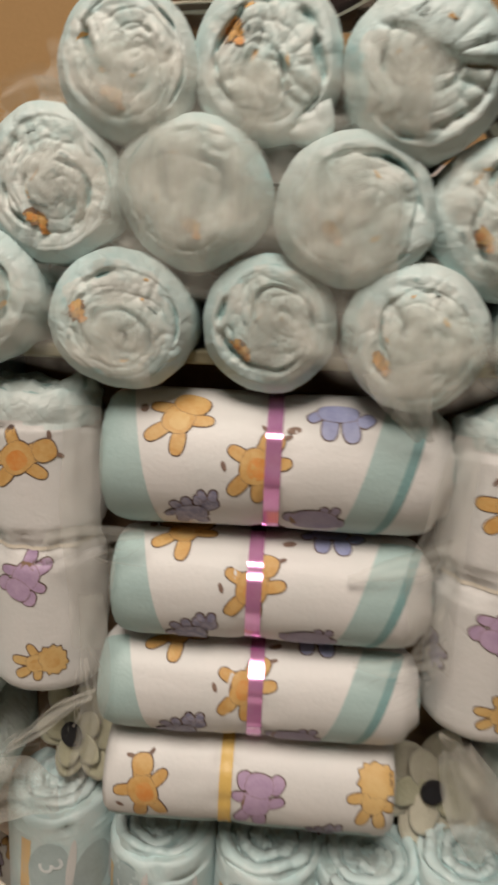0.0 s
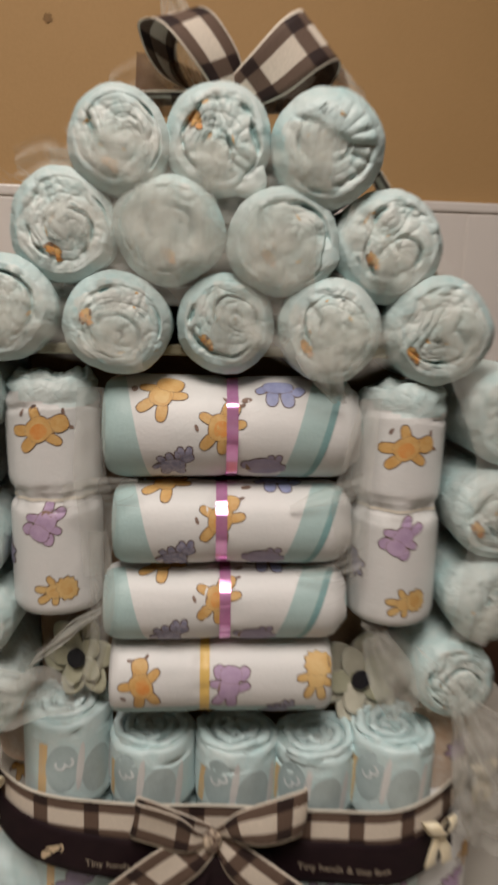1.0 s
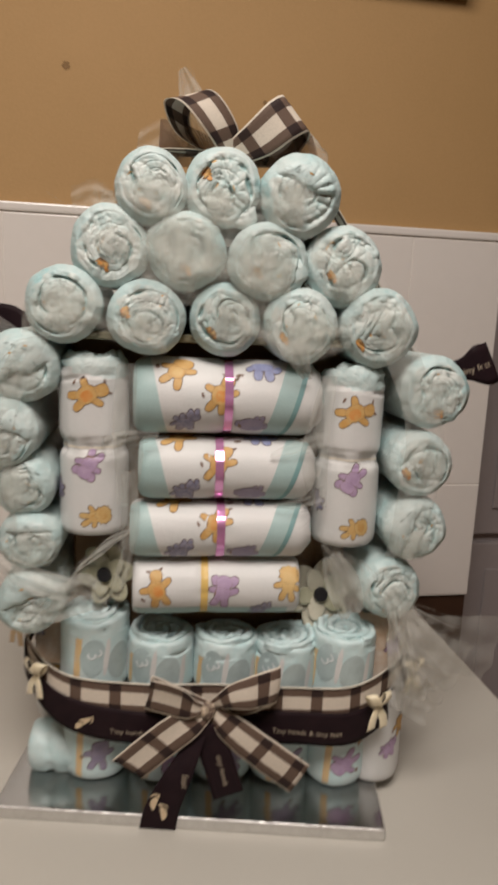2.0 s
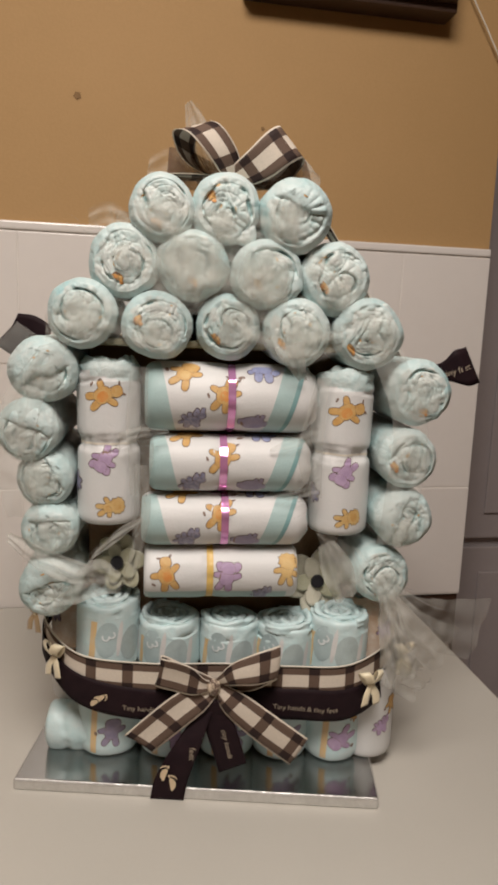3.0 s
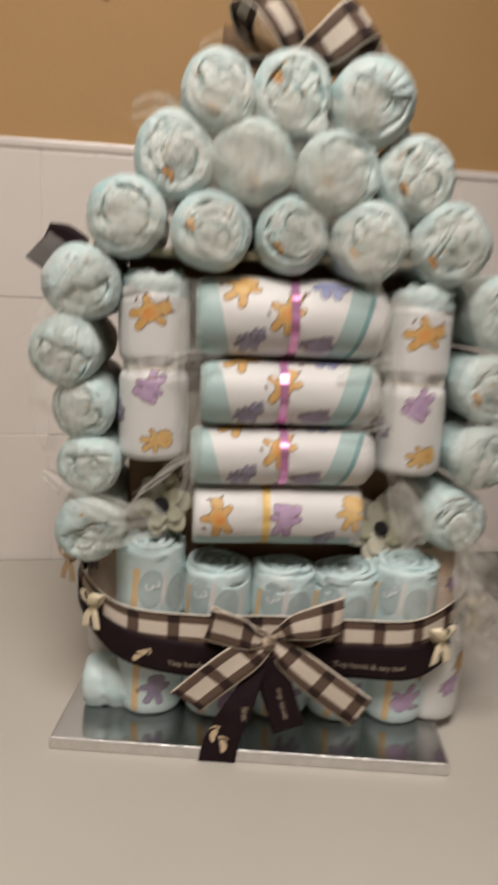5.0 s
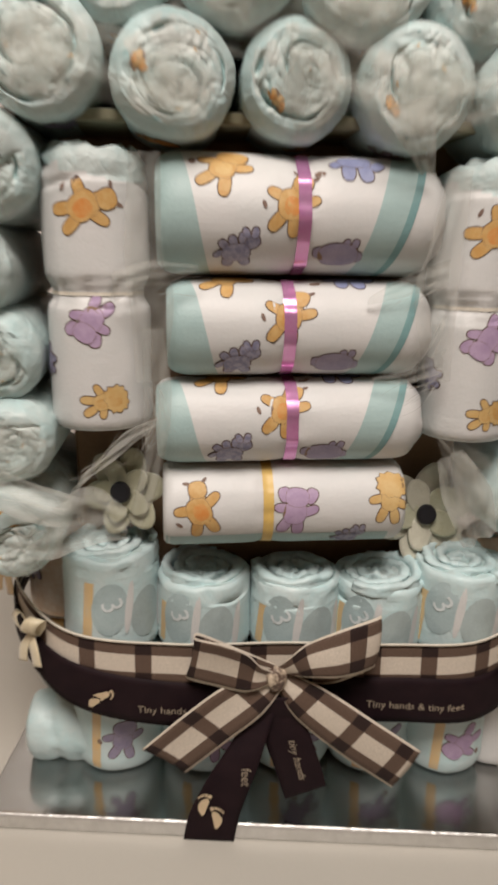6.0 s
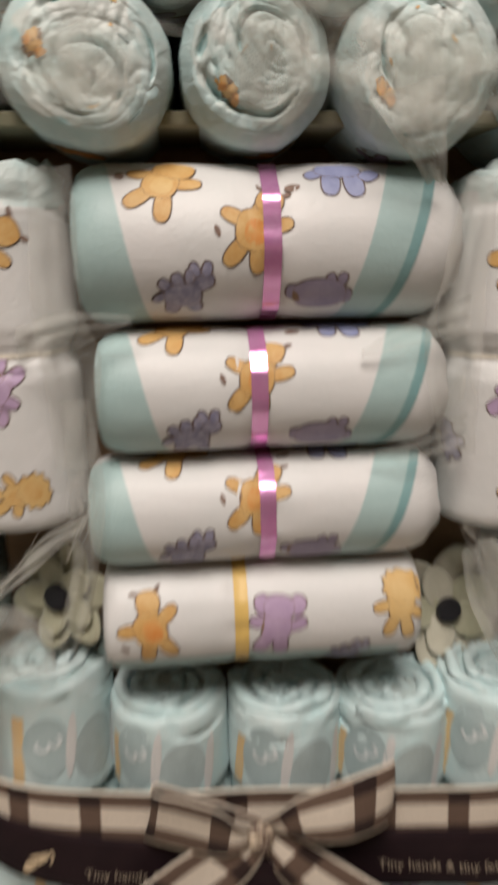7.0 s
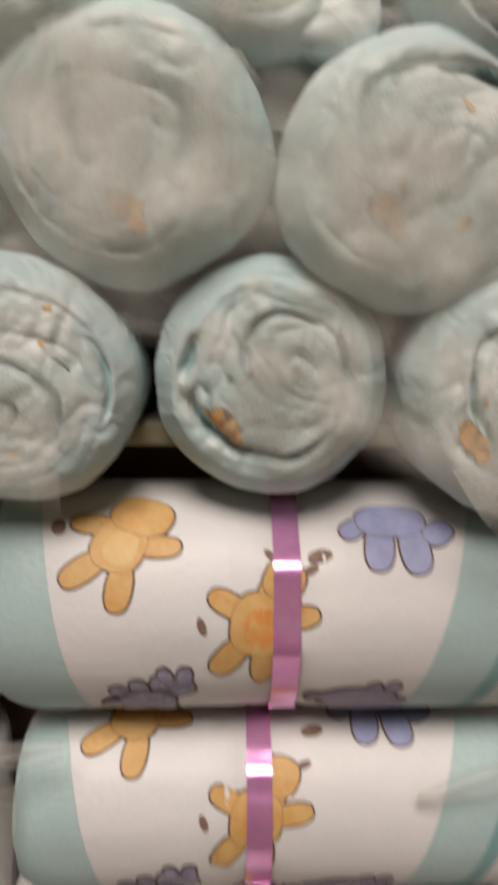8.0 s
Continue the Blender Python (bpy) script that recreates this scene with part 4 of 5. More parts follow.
def folded_layers(shape, parent, n):
    """The wound layers of a standing roll that rise out of its top as soft folded edges of uneven height."""
    R, z0 = shape.radius * 0.985, shape.length - 0.004
    turns = 2.7 + 0.3 * math.sin(n * 2.2)
    steps, wide = int(turns * 64), R * 0.80 / turns * 0.62
    slope, face = 0.055 + 0.02 * math.sin(n * 3.1), n * 1.9 + 0.6
    bm = bmesh.new()
    rows = []
    for i in range(steps + 1):
        a = 2 * math.pi * turns * i / steps + n * 1.3
        c, s = math.cos(a), math.sin(a)
        r = R - R * 0.80 * i / steps
        wob = noise.noise(Vector((c * 1.6, s * 1.6, i * 0.02 + n * 3.3)))
        fine = noise.noise(Vector((c * 7, s * 7, i * 0.05 + n * 5.1)))
        r += 0.0026 * wob + 0.0009 * fine + 0.0004 * noise.noise(Vector((c * 16, s * 16, i * 0.09)))
        rise = 0.0085 + 0.0032 * noise.noise(Vector((c * 1.2, s * 1.2, i * 0.03 + n * 7.7))) + 0.0018 * fine - 0.0030 * i / steps + slope * r * math.cos(a - face)
        w = wide * (1 + 0.35 * wob)
        row = []
        for u, h in ((0.0, 0.0), (-0.0010, 0.35), (0.0003, 0.55), (-0.0008, 0.78), (0.0, 0.90), (w * 0.25, 1.0), (w * 0.6, 0.99), (w, 0.86), (w * 1.05, 0.4), (w, -0.2)):
            tuck = 0.0016 * noise.noise(Vector((c * 2.8, s * 2.8, h * 7 + n))) if 0 < h < 1 else 0.0
            q = r - u + tuck
            row.append(bm.verts.new((q * c, q * s, z0 + rise * h)))
        rows.append(row)
    for r0, r1 in zip(rows, rows[1:]):
        for k in range(len(r0) - 1):
            bm.faces.new((r0[k], r1[k], r1[k + 1], r0[k + 1]))
    bm.faces.new(rows[0])
    bm.faces.new(rows[-1][::-1])
    bmesh.ops.recalc_face_normals(bm, faces=bm.faces)
    return part("folded_edge", bm, PALE, parent, "soft pale aqua folded layers")


THREE = glyphs("3", 0.020)


def foot_rolls():
    """Two rows of five short rolled nappies, one on the other, at the foot of the house; two more at each side."""
    xs = [-0.0980, -0.0345, 0.0275, 0.0850, 0.1400]
    for row in (0, 1):
        for n, x in enumerate(xs):
            r = (0.0325, 0.0320, 0.0308, 0.0308, 0.0312)[n]
            length = (0.100, (0.069, 0.051, 0.050, 0.049, 0.059)[n])[row]
            shape = Roll(100 + n + 10 * row, r, length, 1.0, [(length - 0.0090, 0.0012, 0.0010, 0.004), (length - 0.0050, 0.0013, 0.0009, -0.003), (length - 0.0020, 0.0010, 0.0008, 0.002)], 0.9 + 0.4 * n, 1.0, 2.0, 0.02, 0.014, 0.0065, 0.004, 0.05 if row else 0.24, 0.003 if row else 0.014, None, None, 0.0008, 0.0020, True)
            t = part("nappy_roll", shape.mesh(100, 56, 40), [PALE, ROLLED, PALE])
            t.matrix_world = FOOT @ pose(x, -0.127 if row == 0 else -0.135, 0.0125 if row == 0 else 0.1135, 0, 0, 0)
            tagged(t, "short pale aqua rolled nappy standing " + ("on the foil board" if row == 0 else "on another roll"), "nappy", "short standing nappy rolls")

            def front(u, v, h, shape=shape, r=r):
                return shape.skin(min(max(v, 0.0), shape.length), -math.pi / 2 + u / r, h)

            if row:
                folded_layers(shape, t, n)
            up = length - 0.009
            turn = (0.0, -0.021, -0.017, -0.024, -0.025)[n] if row else 0.0
            high = up - (0.022 if n == 0 else 0.012)
            band(front, -0.015 + turn, -0.0085 + turn, 0.006, up - 0.006, 0.0003, PEACH, t, label="peach yellow printed stripe", nu=3, nv=24, slant=0.004)
            if row:
                for du, wide, tall, mat, said in ((0.005, 0.0120, 0.019, GREY, "grey aqua printed oval"), (0.031, 0.0125, 0.018, SMOKE, "grey aqua printed oval"), (0.0175, 0.0026, 0.019, NAPPY, "white printed stripe"), (0.046, 0.0030, 0.018, NAPPY, "white printed stripe")):
                    bm = bmesh.new()
                    patch(bm, front, oval(du + turn, high - (0.010 if du > 0.02 else 0.003), wide, tall, -0.12), 0.0004, [0])
                    part("print", bm, mat, t, said)
                bm = bmesh.new()
                c3, s3 = math.cos(radians(-72 + 5 * n)), math.sin(radians(-72 + 5 * n))
                vs = [bm.verts.new(front(0.006 + turn + c3 * p.x - s3 * p.y, high + s3 * p.x + c3 * p.y, 0.0009)) for p in THREE[0]]
                for f in THREE[1]:
                    bm.faces.new([vs[i] for i in f])
                part("size_number", bm, PALETEXT, t, "white printed number 3")
            else:
                motif(front, "round", 0.008, 0.030, 0.038, (LILAC, MAUVE, LILAC, LILAC, MAUVE)[n], t, 0.6 * n)
                motif(front, "round", 0.022, 0.052, 0.014, TAN, t, 0.5)
    for n, (x, y, z, length) in enumerate(((-0.142, -0.098, 0.050, 0.062), (-0.142, -0.098, 0.1135, 0.07), (0.1765, -0.112, 0.0125, 0.10), (0.176, -0.096, 0.1135, 0.065))):
        r = 0.0285
        shape = Roll(140 + n, r, length, 1.0, None, 1.0, 1.2, 1.7, 0.35, 0.006)
        t = part("nappy_roll", shape.mesh(48, 16, 18), [NAPPY if n % 2 == 0 else CARDPRINT, NAPPY, EDGE_SHADE])
        t.matrix_world = pose(x, y, z)
        tagged(t, "short white rolled nappy at the side of the foot", "nappy", "side nappy rolls")

        def side(u, v, h, shape=shape, r=r, n=n):
            return shape.skin(min(max(v, 0.0), shape.length), -math.pi / 2 + (-0.5 if n < 2 else 0.5) + u / r, h)

        motif(side, "low", -0.004 if n < 2 else 0.0, 0.038, 0.030, LILAC if n < 2 else MAUVE, t, 0.3)
        motif(side, "round", 0.012, 0.060, 0.026, TAN, t, 0.3)
    shape = Roll(150, 0.0235, 0.060, 1.12, [(0.020, 0.002, 0.004, 0.003), (0.040, 0.0025, 0.005, -0.003)], 1.2, 1.0, 1.6, 0.10, 0.022, frill=0.006)
    t = part("nappy_roll", shape.mesh(48, 16, 14), [PALE, NAPPY, EDGE_SHADE])
    t.matrix_world = Matrix.Translation((-0.162, -0.138, 0.0335)) @ Euler((0, radians(90), 0)).to_matrix().to_4x4()
    tagged(t, "pale teal rolled nappy lying on the foil board", "nappy")


CARDPRINT = material("peach_nappy", (0.74, 0.66, 0.58), 0.6, (0.60, 0.42, 0.28), 40, 260, 0.3)
foot_rolls()


# ---- ribbons ----
def smooth_line(points, n):
    """Points on a smooth curve through the given ones."""
    p = [Vector(q) for q in points]
    p = [2 * p[0] - p[1]] + p + [2 * p[-1] - p[-2]]
    out = []
    spans = len(p) - 3
    for i in range(n + 1):
        s = min(i / n * spans, spans - 1e-6)
        k, f = int(s), s - int(s)
        a, b, c, d = p[k:k + 4]
        out.append(0.5 * ((2 * b) + (c - a) * f + (2 * a - 5 * b + 4 * c - d) * f * f + (3 * b - a - 3 * c + d) * f ** 3))
    return out


def strip(name, mat, parent, centres, halves, n=40, across=6, thick=0.0005, label="", crinkle=0.0, curl=0.0, seed=0):
    """A ribbon along the centres; halves are vectors from its middle line to its upper edge."""
    cs, hs = smooth_line(centres, n), smooth_line(halves, n)
    bm = bmesh.new()
    uv = bm.loops.layers.uv.new("uv")
    at, length, front, back = {}, 0.0, [], []
    for i in range(n + 1):
        if i:
            length += (cs[i] - cs[i - 1]).length
        tangent = (cs[min(i + 1, n)] - cs[max(i - 1, 0)]).normalized()
        normal = tangent.cross(hs[i]).normalized()
        rf, rb = [], []
        for j in range(across + 1):
            v = j / across
            p = cs[i] + hs[i] * (2 * v - 1) + normal * (curl * (2 * v - 1) ** 2)
            if crinkle:
                p = p + normal * crinkle * noise.noise(Vector((length * 60, v * 3.5, seed * 5.1))) + normal * 0.4 * crinkle * math.sin(v * 14 + seed + length * 30)
            a, b = bm.verts.new(p + normal * thick / 2), bm.verts.new(p - normal * thick / 2)
            at[a] = at[b] = (length, v)
            rf.append(a)
            rb.append(b)
        front.append(rf)
        back.append(rb)
    for i in range(n):
        for j in range(across):
            bm.faces.new((front[i][j], front[i + 1][j], front[i + 1][j + 1], front[i][j + 1]))
            if thick:
                bm.faces.new((back[i][j], back[i][j + 1], back[i + 1][j + 1], back[i + 1][j]))
        for j in (0, across) if thick else ():
            bm.faces.new((front[i][j], front[i + 1][j], back[i + 1][j], back[i][j]))
    for i in (0, n) if thick else ():
        for j in range(across):
            bm.faces.new((front[i][j], front[i][j + 1], back[i][j + 1], back[i][j]))
    if thick:
        bmesh.ops.recalc_face_normals(bm, faces=bm.faces)
    else:
        bmesh.ops.delete(bm, geom=[v for row in back for v in row], context="VERTS")
    for f in bm.faces:
        for lo in f.loops:
            lo[uv].uv = at[lo.vert]
    return part(name, bm, mat, parent, label)


def lettering(words, size, place, parent, mat, label):
    vs, fs = glyphs(words, size)
    bm = bmesh.new()
    made = [bm.verts.new(place(p.x, p.y)) for p in vs]
    for f in fs:
        bm.faces.new([made[i] for i in f])
    return part("lettering", bm, mat, parent, label, smooth=False)


BELT = [(-0.172, 0.06), (-0.176, -0.02), (-0.176, -0.09), (-0.162, -0.146), (-0.120, -0.1735), (-0.05, -0.1765), (0.02, -0.1735), (0.09, -0.1690), (0.145, -0.1620), (0.183, -0.136), (0.206, -0.098), (0.217, -0.04), (0.212, 0.06)]


def footprint(place, turn, side, size, parent):
    """A small printed sole with five toes; side tells left from right."""
    bm = bmesh.new()
    c, s = math.cos(turn), math.sin(turn)

    def lay(x, y, ru, rv, n=14):
        x *= side
        patch(bm, place, oval((c * x - s * y) * size, (s * x + c * y) * size, ru * size, rv * size, turn, n), 0, [0])

    sole = []
    for i in range(24):
        a = 2 * math.pi * i / 24
        y = -0.46 * math.cos(a)
        w = 0.17 + 0.09 * (y + 0.3)
        x = side * (w * math.sin(a) + 0.06 * math.cos(y * 5))
        sole.append(((c * x - s * y) * size, (s * x + c * y) * size))
    patch(bm, place, sole, 0, [0])
    for k, (x, y, r) in enumerate(((-0.15, 0.60, 0.095), (0.02, 0.62, 0.07), (0.14, 0.57, 0.06), (0.23, 0.50, 0.055), (0.30, 0.40, 0.05))):
        lay(x + 0.03, y, r, r * 1.15, 10)
    return part("printed_footprint", bm, GOLD, parent, "cream printed footprint")


def belt_rise(x):
    """The belts ride up at both corners of the foot."""
    return 0.042 * min(1.0, max(0.0, (-0.104 - x) / 0.068)) ** 1.15 + 0.015 * min(1.0, max(0.0, (x - 0.130) / 0.07)) ** 1.2


def belts():
    t = thing("black_ribbon_belt", pose(0, 0, 0), "black satin ribbon with cream lettering tied round the foot", "ribbon")
    c = [(x * 1.008, y - 0.0035, 0.0895 + belt_rise(x) + 0.003 * math.sin(x * 30)) for x, y in BELT]
    strip("band", BLACK, t, c, [(0, 0.001, 0.0160 - 0.0055 * min(1.0, max(0.0, (-0.115 - x) / 0.05)) - 0.002 * min(1.0, max(0.0, (x - 0.15) / 0.05))) for x, y in BELT], 120, 6, 0.0006)
    line = smooth_line([(a, b, 0) for a, b in BELT], 400)

    def on(x0, dz):
        def place(px, py):
            x = x0 + px
            p = min(line, key=lambda q: abs(q.x - x) + (10 if q.y > -0.105 else 0))
            return Vector((x, p.y - 0.0052, 0.0895 + belt_rise(x) + 0.003 * math.sin(x * 30) + dz + py))
        return place

    lettering("Tiny hands &", 0.0074, on(-0.056, -0.004), t, LETTER, "cream lettering")
    lettering("Tiny hands & tiny feet", 0.0074, on(0.106, -0.003), t, LETTER, "cream lettering")
    for x, dz, turn, side in ((-0.098, 0.004, -1.25, 1), (-0.104, -0.0035, -0.75, -1)):
        pl = on(x, dz)
        footprint(lambda u, v, h: pl(u, v), turn, side, 0.0115, t)
    g = thing("gingham_ribbon_belt", pose(0, 0, 0), "brown and white gingham ribbon above the black belt", "ribbon")
    c = [(x, y - 0.0005, 0.1140 + 0.85 * belt_rise(x) + 0.002 * math.sin(x * 22 + 1)) for x, y in BELT]
    strip("band", GINGHAM, g, c, [(0, 0.001, 0.0155 - 0.005 * min(1.0, max(0.0, (-0.115 - x) / 0.05))) for x, y in BELT], 120, 6, 0.0006)
    for up in (-1, 1):
        strip("selvedge", CORD, g, [(x, y - 0.0004, z + up * (0.0155 - 0.005 * min(1.0, max(0.0, (-0.115 - x) / 0.05)))) for x, y, z in c], [(0, 0, 0.0007)] * len(c), 120, 1, 0.0010, "cream woven edge")


belts()


def front_bow():
    t = thing("gingham_bow", pose(0.0145, -0.178, 0.111), "brown and white gingham bow with trailing ends on a ribbon belt", "bow")
    strip("loop", GINGHAM, t, [(-0.003, -0.005, 0.001), (-0.012, -0.009, 0.003), (-0.021, -0.011, 0.0085), (-0.036, -0.011, 0.0130), (-0.050, -0.0095, 0.0150), (-0.0530, -0.0075, 0.0150), (-0.050, -0.0055, 0.0145), (-0.03, -0.002, 0.007), (0, 0.002, 0)],
          [(0.002, 0, 0.004), (0.002, 0, 0.0085), (0.002, -0.002, 0.0150), (0.0025, -0.003, 0.0168), (0.003, -0.003, 0.0165), (0.003, -0.003, 0.0165), (0.003, -0.003, 0.0163), (0.002, -0.002, 0.013), (0, 0, 0.004)], 48, 8, 0.0005, curl=-0.0015)
    strip("loop", GINGHAM, t, [(0.004, -0.004, 0.004), (0.011, -0.010, 0.0105), (0.021, -0.015, 0.0195), (0.039, -0.016, 0.0255), (0.057, -0.011, 0.0290), (0.0635, -0.006, 0.0295), (0.058, -0.002, 0.024), (0.038, 0.000, 0.009), (0.020, 0.000, 0.003), (0, 0.002, 0)],
          [(-0.003, 0, 0.003), (-0.004, 0, 0.0065), (-0.003, 0.002, 0.0105), (-0.001, 0.002, 0.0150), (0.0008, 0.001, 0.0172), (0.001, 0, 0.0174), (0.001, 0, 0.0172), (0, 0, 0.013), (-0.002, 0, 0.008), (0, 0, 0.004)], 52, 8, 0.0005, curl=-0.0015)
    strip("tail", GINGHAM, t, [(0.000, -0.001, -0.004), (-0.020, -0.008, -0.014), (-0.044, -0.010, -0.034), (-0.072, -0.010, -0.061)],
          [(-0.004, 0, 0.005), (-0.011, 0, 0.0105), (-0.013, 0, 0.0102), (-0.0143, 0, 0.0085)], 30, 6, 0.0005, curl=-0.0015)
    strip("tail", GINGHAM, t, [(0.004, -0.002, -0.004), (0.022, -0.009, -0.016), (0.052, -0.011, -0.038), (0.086, -0.009, -0.063)],
          [(0.004, 0, 0.006), (0.009, 0, 0.011), (0.0095, 0, 0.0135), (0.0085, 0, 0.0145)], 30, 6, 0.0005, curl=-0.0015)
    bm = bmesh.new()
    bmesh.ops.create_icosphere(bm, subdivisions=3, radius=0.8)
    for v in bm.verts:
        k = 1 + 0.10 * math.sin(v.co.x * 9 + v.co.z * 3) + 0.12 * noise.noise(v.co * 2)
        v.co = Vector((v.co.x * 0.0085 * k, v.co.y * 0.006 * k - 0.005, v.co.z * 0.011 * k))
    part("knot", bm, KNOT, t, "folded gingham knot")
    b = thing("black_ribbon_tails", pose(0.010, -0.176, 0.095), "two black satin ribbon ends hanging over the foil board", "ribbon")
    strip("tail", BLACK, b, [(0.0, 0, 0.0), (-0.010, -0.010, -0.022), (-0.022, -0.020, -0.046), (-0.033, -0.024, -0.074), (-0.037, -0.0255, -0.095)],
          [(0.009, 0, 0.004), (0.012, 0, 0.006), (0.016, 0, 0.005), (0.0165, 0, 0.001), (0.0165, 0, 0.0)], 30, 6, 0.0006)
    strip("tail", BLACK, b, [(0.004, 0, 0.0), (0.011, -0.008, -0.022), (0.020, -0.010, -0.048), (0.026, -0.010, -0.068)],
          [(0.009, 0, 0.003), (0.0135, 0, 0.005), (0.0135, 0, 0.006), (0.0135, 0, 0.006)], 30, 6, 0.0006)
    strip("knot", BLACK, b, [(-0.034, -0.002, 0.000), (-0.016, -0.005, -0.008), (0.004, -0.0075, -0.012), (0.026, -0.006, -0.009), (0.046, -0.002, 0.000)],
          [(0.002, 0, 0.006), (0.001, 0, 0.012), (0, 0, 0.014), (-0.001, 0, 0.012), (-0.002, 0, 0.006)], 30, 8, 0.0006, crinkle=0.002, seed=3)
    for x, z, turn, side in ((-0.040, -0.068, -0.25, -1), (-0.032, -0.078, 0.1, 1)):
        footprint(lambda u, v, h, x=x, z=z: Vector((x + u, -0.0262 - 0.0015 * (-0.074 - z - v), z + v)), turn, side, 0.0150, b)
    lettering("feet", 0.009, lambda px, py: Vector((-0.0135 + py * 1.0, -0.0225, -0.047 - px)), b, LETTER, "cream lettering")
    lettering("tiny hands", 0.0075, lambda px, py: Vector((0.0195 + py + px * 0.27, -0.0112, -0.042 - px)), b, LETTER, "cream lettering")


KNOT = material("gingham_knot", (0.60, 0.50, 0.38), 0.55, (0.10, 0.06, 0.045), 130, 700, 0.3, spread=0.2)
front_bow()


SHEER_BROWN = gauze("sheer_brown_ribbon", 0.72, (0.15, 0.095, 0.065))


def top_bow():
    t = thing("gingham_bow", UPPER @ pose(0.0235, -0.115, 0.595), "brown and white gingham bow on the roof ridge", "bow")
    strip("loop", GINGHAM, t, [(0, -0.004, 0.003), (-0.013, -0.018, 0.022), (-0.029, -0.020, 0.040), (-0.041, -0.010, 0.045), (-0.049, 0.004, 0.035), (-0.036, 0.012, 0.013), (0, 0.002, 0)],
          [(0.009, 0.004, 0.005), (0.0125, 0.008, 0.007), (0.013, 0.009, 0.008), (0.012, 0.011, 0.006), (0.011, 0.013, -0.002), (0.011, 0.009, -0.003), (0.004, 0, 0.004)], 44, 6, 0.0006)
    strip("loop", GINGHAM, t, [(0, -0.004, 0.002), (0.020, -0.018, 0.013), (0.038, -0.022, 0.028), (0.051, -0.014, 0.036), (0.053, 0.004, 0.031), (0.034, 0.008, 0.011), (0, 0.002, 0)],
          [(-0.007, 0.0, 0.008), (-0.010, 0.0, 0.012), (-0.0115, 0.0, 0.0135), (-0.012, 0.0, 0.0135), (-0.011, 0, 0.014), (-0.010, 0, 0.013), (0, 0, 0.004)], 44, 6, 0.0006)
    strip("sheer_loop", TULLE, t, [(0.010, 0.008, 0.006), (0.044, 0.008, 0.032), (0.070, 0.006, 0.024), (0.076, 0.006, 0.002)],
          [(-0.004, 0, 0.006), (-0.008, 0, 0.016), (-0.012, 0, 0.012), (-0.008, 0, 0.006)], 30, 6, 0.0, "sheer cream ribbon behind the loop", crinkle=0.002, seed=4)
    strip("under_loop", SHEER_BROWN, t, [(0.012, -0.004, -0.002), (0.036, -0.006, 0.004), (0.058, -0.002, 0.010), (0.074, 0.004, 0.010)],
          [(-0.002, 0, 0.006), (-0.004, 0, 0.010), (-0.006, 0, 0.015), (-0.005, 0, 0.014)], 24, 6, 0.0, "sheer brown ribbon under the loop", crinkle=0.001, seed=9)
    strip("tail", SHEER_BROWN, t, [(-0.006, 0.004, 0), (-0.026, 0.010, 0.006), (-0.046, 0.012, 0.011), (-0.064, 0.012, 0.012)], [(0, 0, 0.010), (0, 0, 0.015), (0.001, 0, 0.018), (0.001, 0, 0.019)], 20, 4, 0.0, "sheer brown ribbon end")
    bm = bmesh.new()
    bmesh.ops.create_icosphere(bm, subdivisions=2, radius=0.009)
    part("knot", bm, KNOT, t, "folded gingham knot")
    n = thing("ridge_ribbon", UPPER, "gingham ribbon laid over the roof slopes under the bow", "ribbon")
    strip("band", GINGHAM, n, [(-0.160, -0.07, 0.432), (-0.122, -0.08, 0.488), (-0.088, -0.085, 0.536), (-0.056, -0.09, 0.586), (-0.045, -0.098, 0.5985), (0.013, -0.105, 0.599), (0.075, -0.098, 0.5965), (0.104, -0.09, 0.582), (0.145, -0.085, 0.528), (0.178, -0.08, 0.480), (0.212, -0.07, 0.432)],
          [(0, 0.016, 0)] * 11, 90, 6, 0.0006)


top_bow()


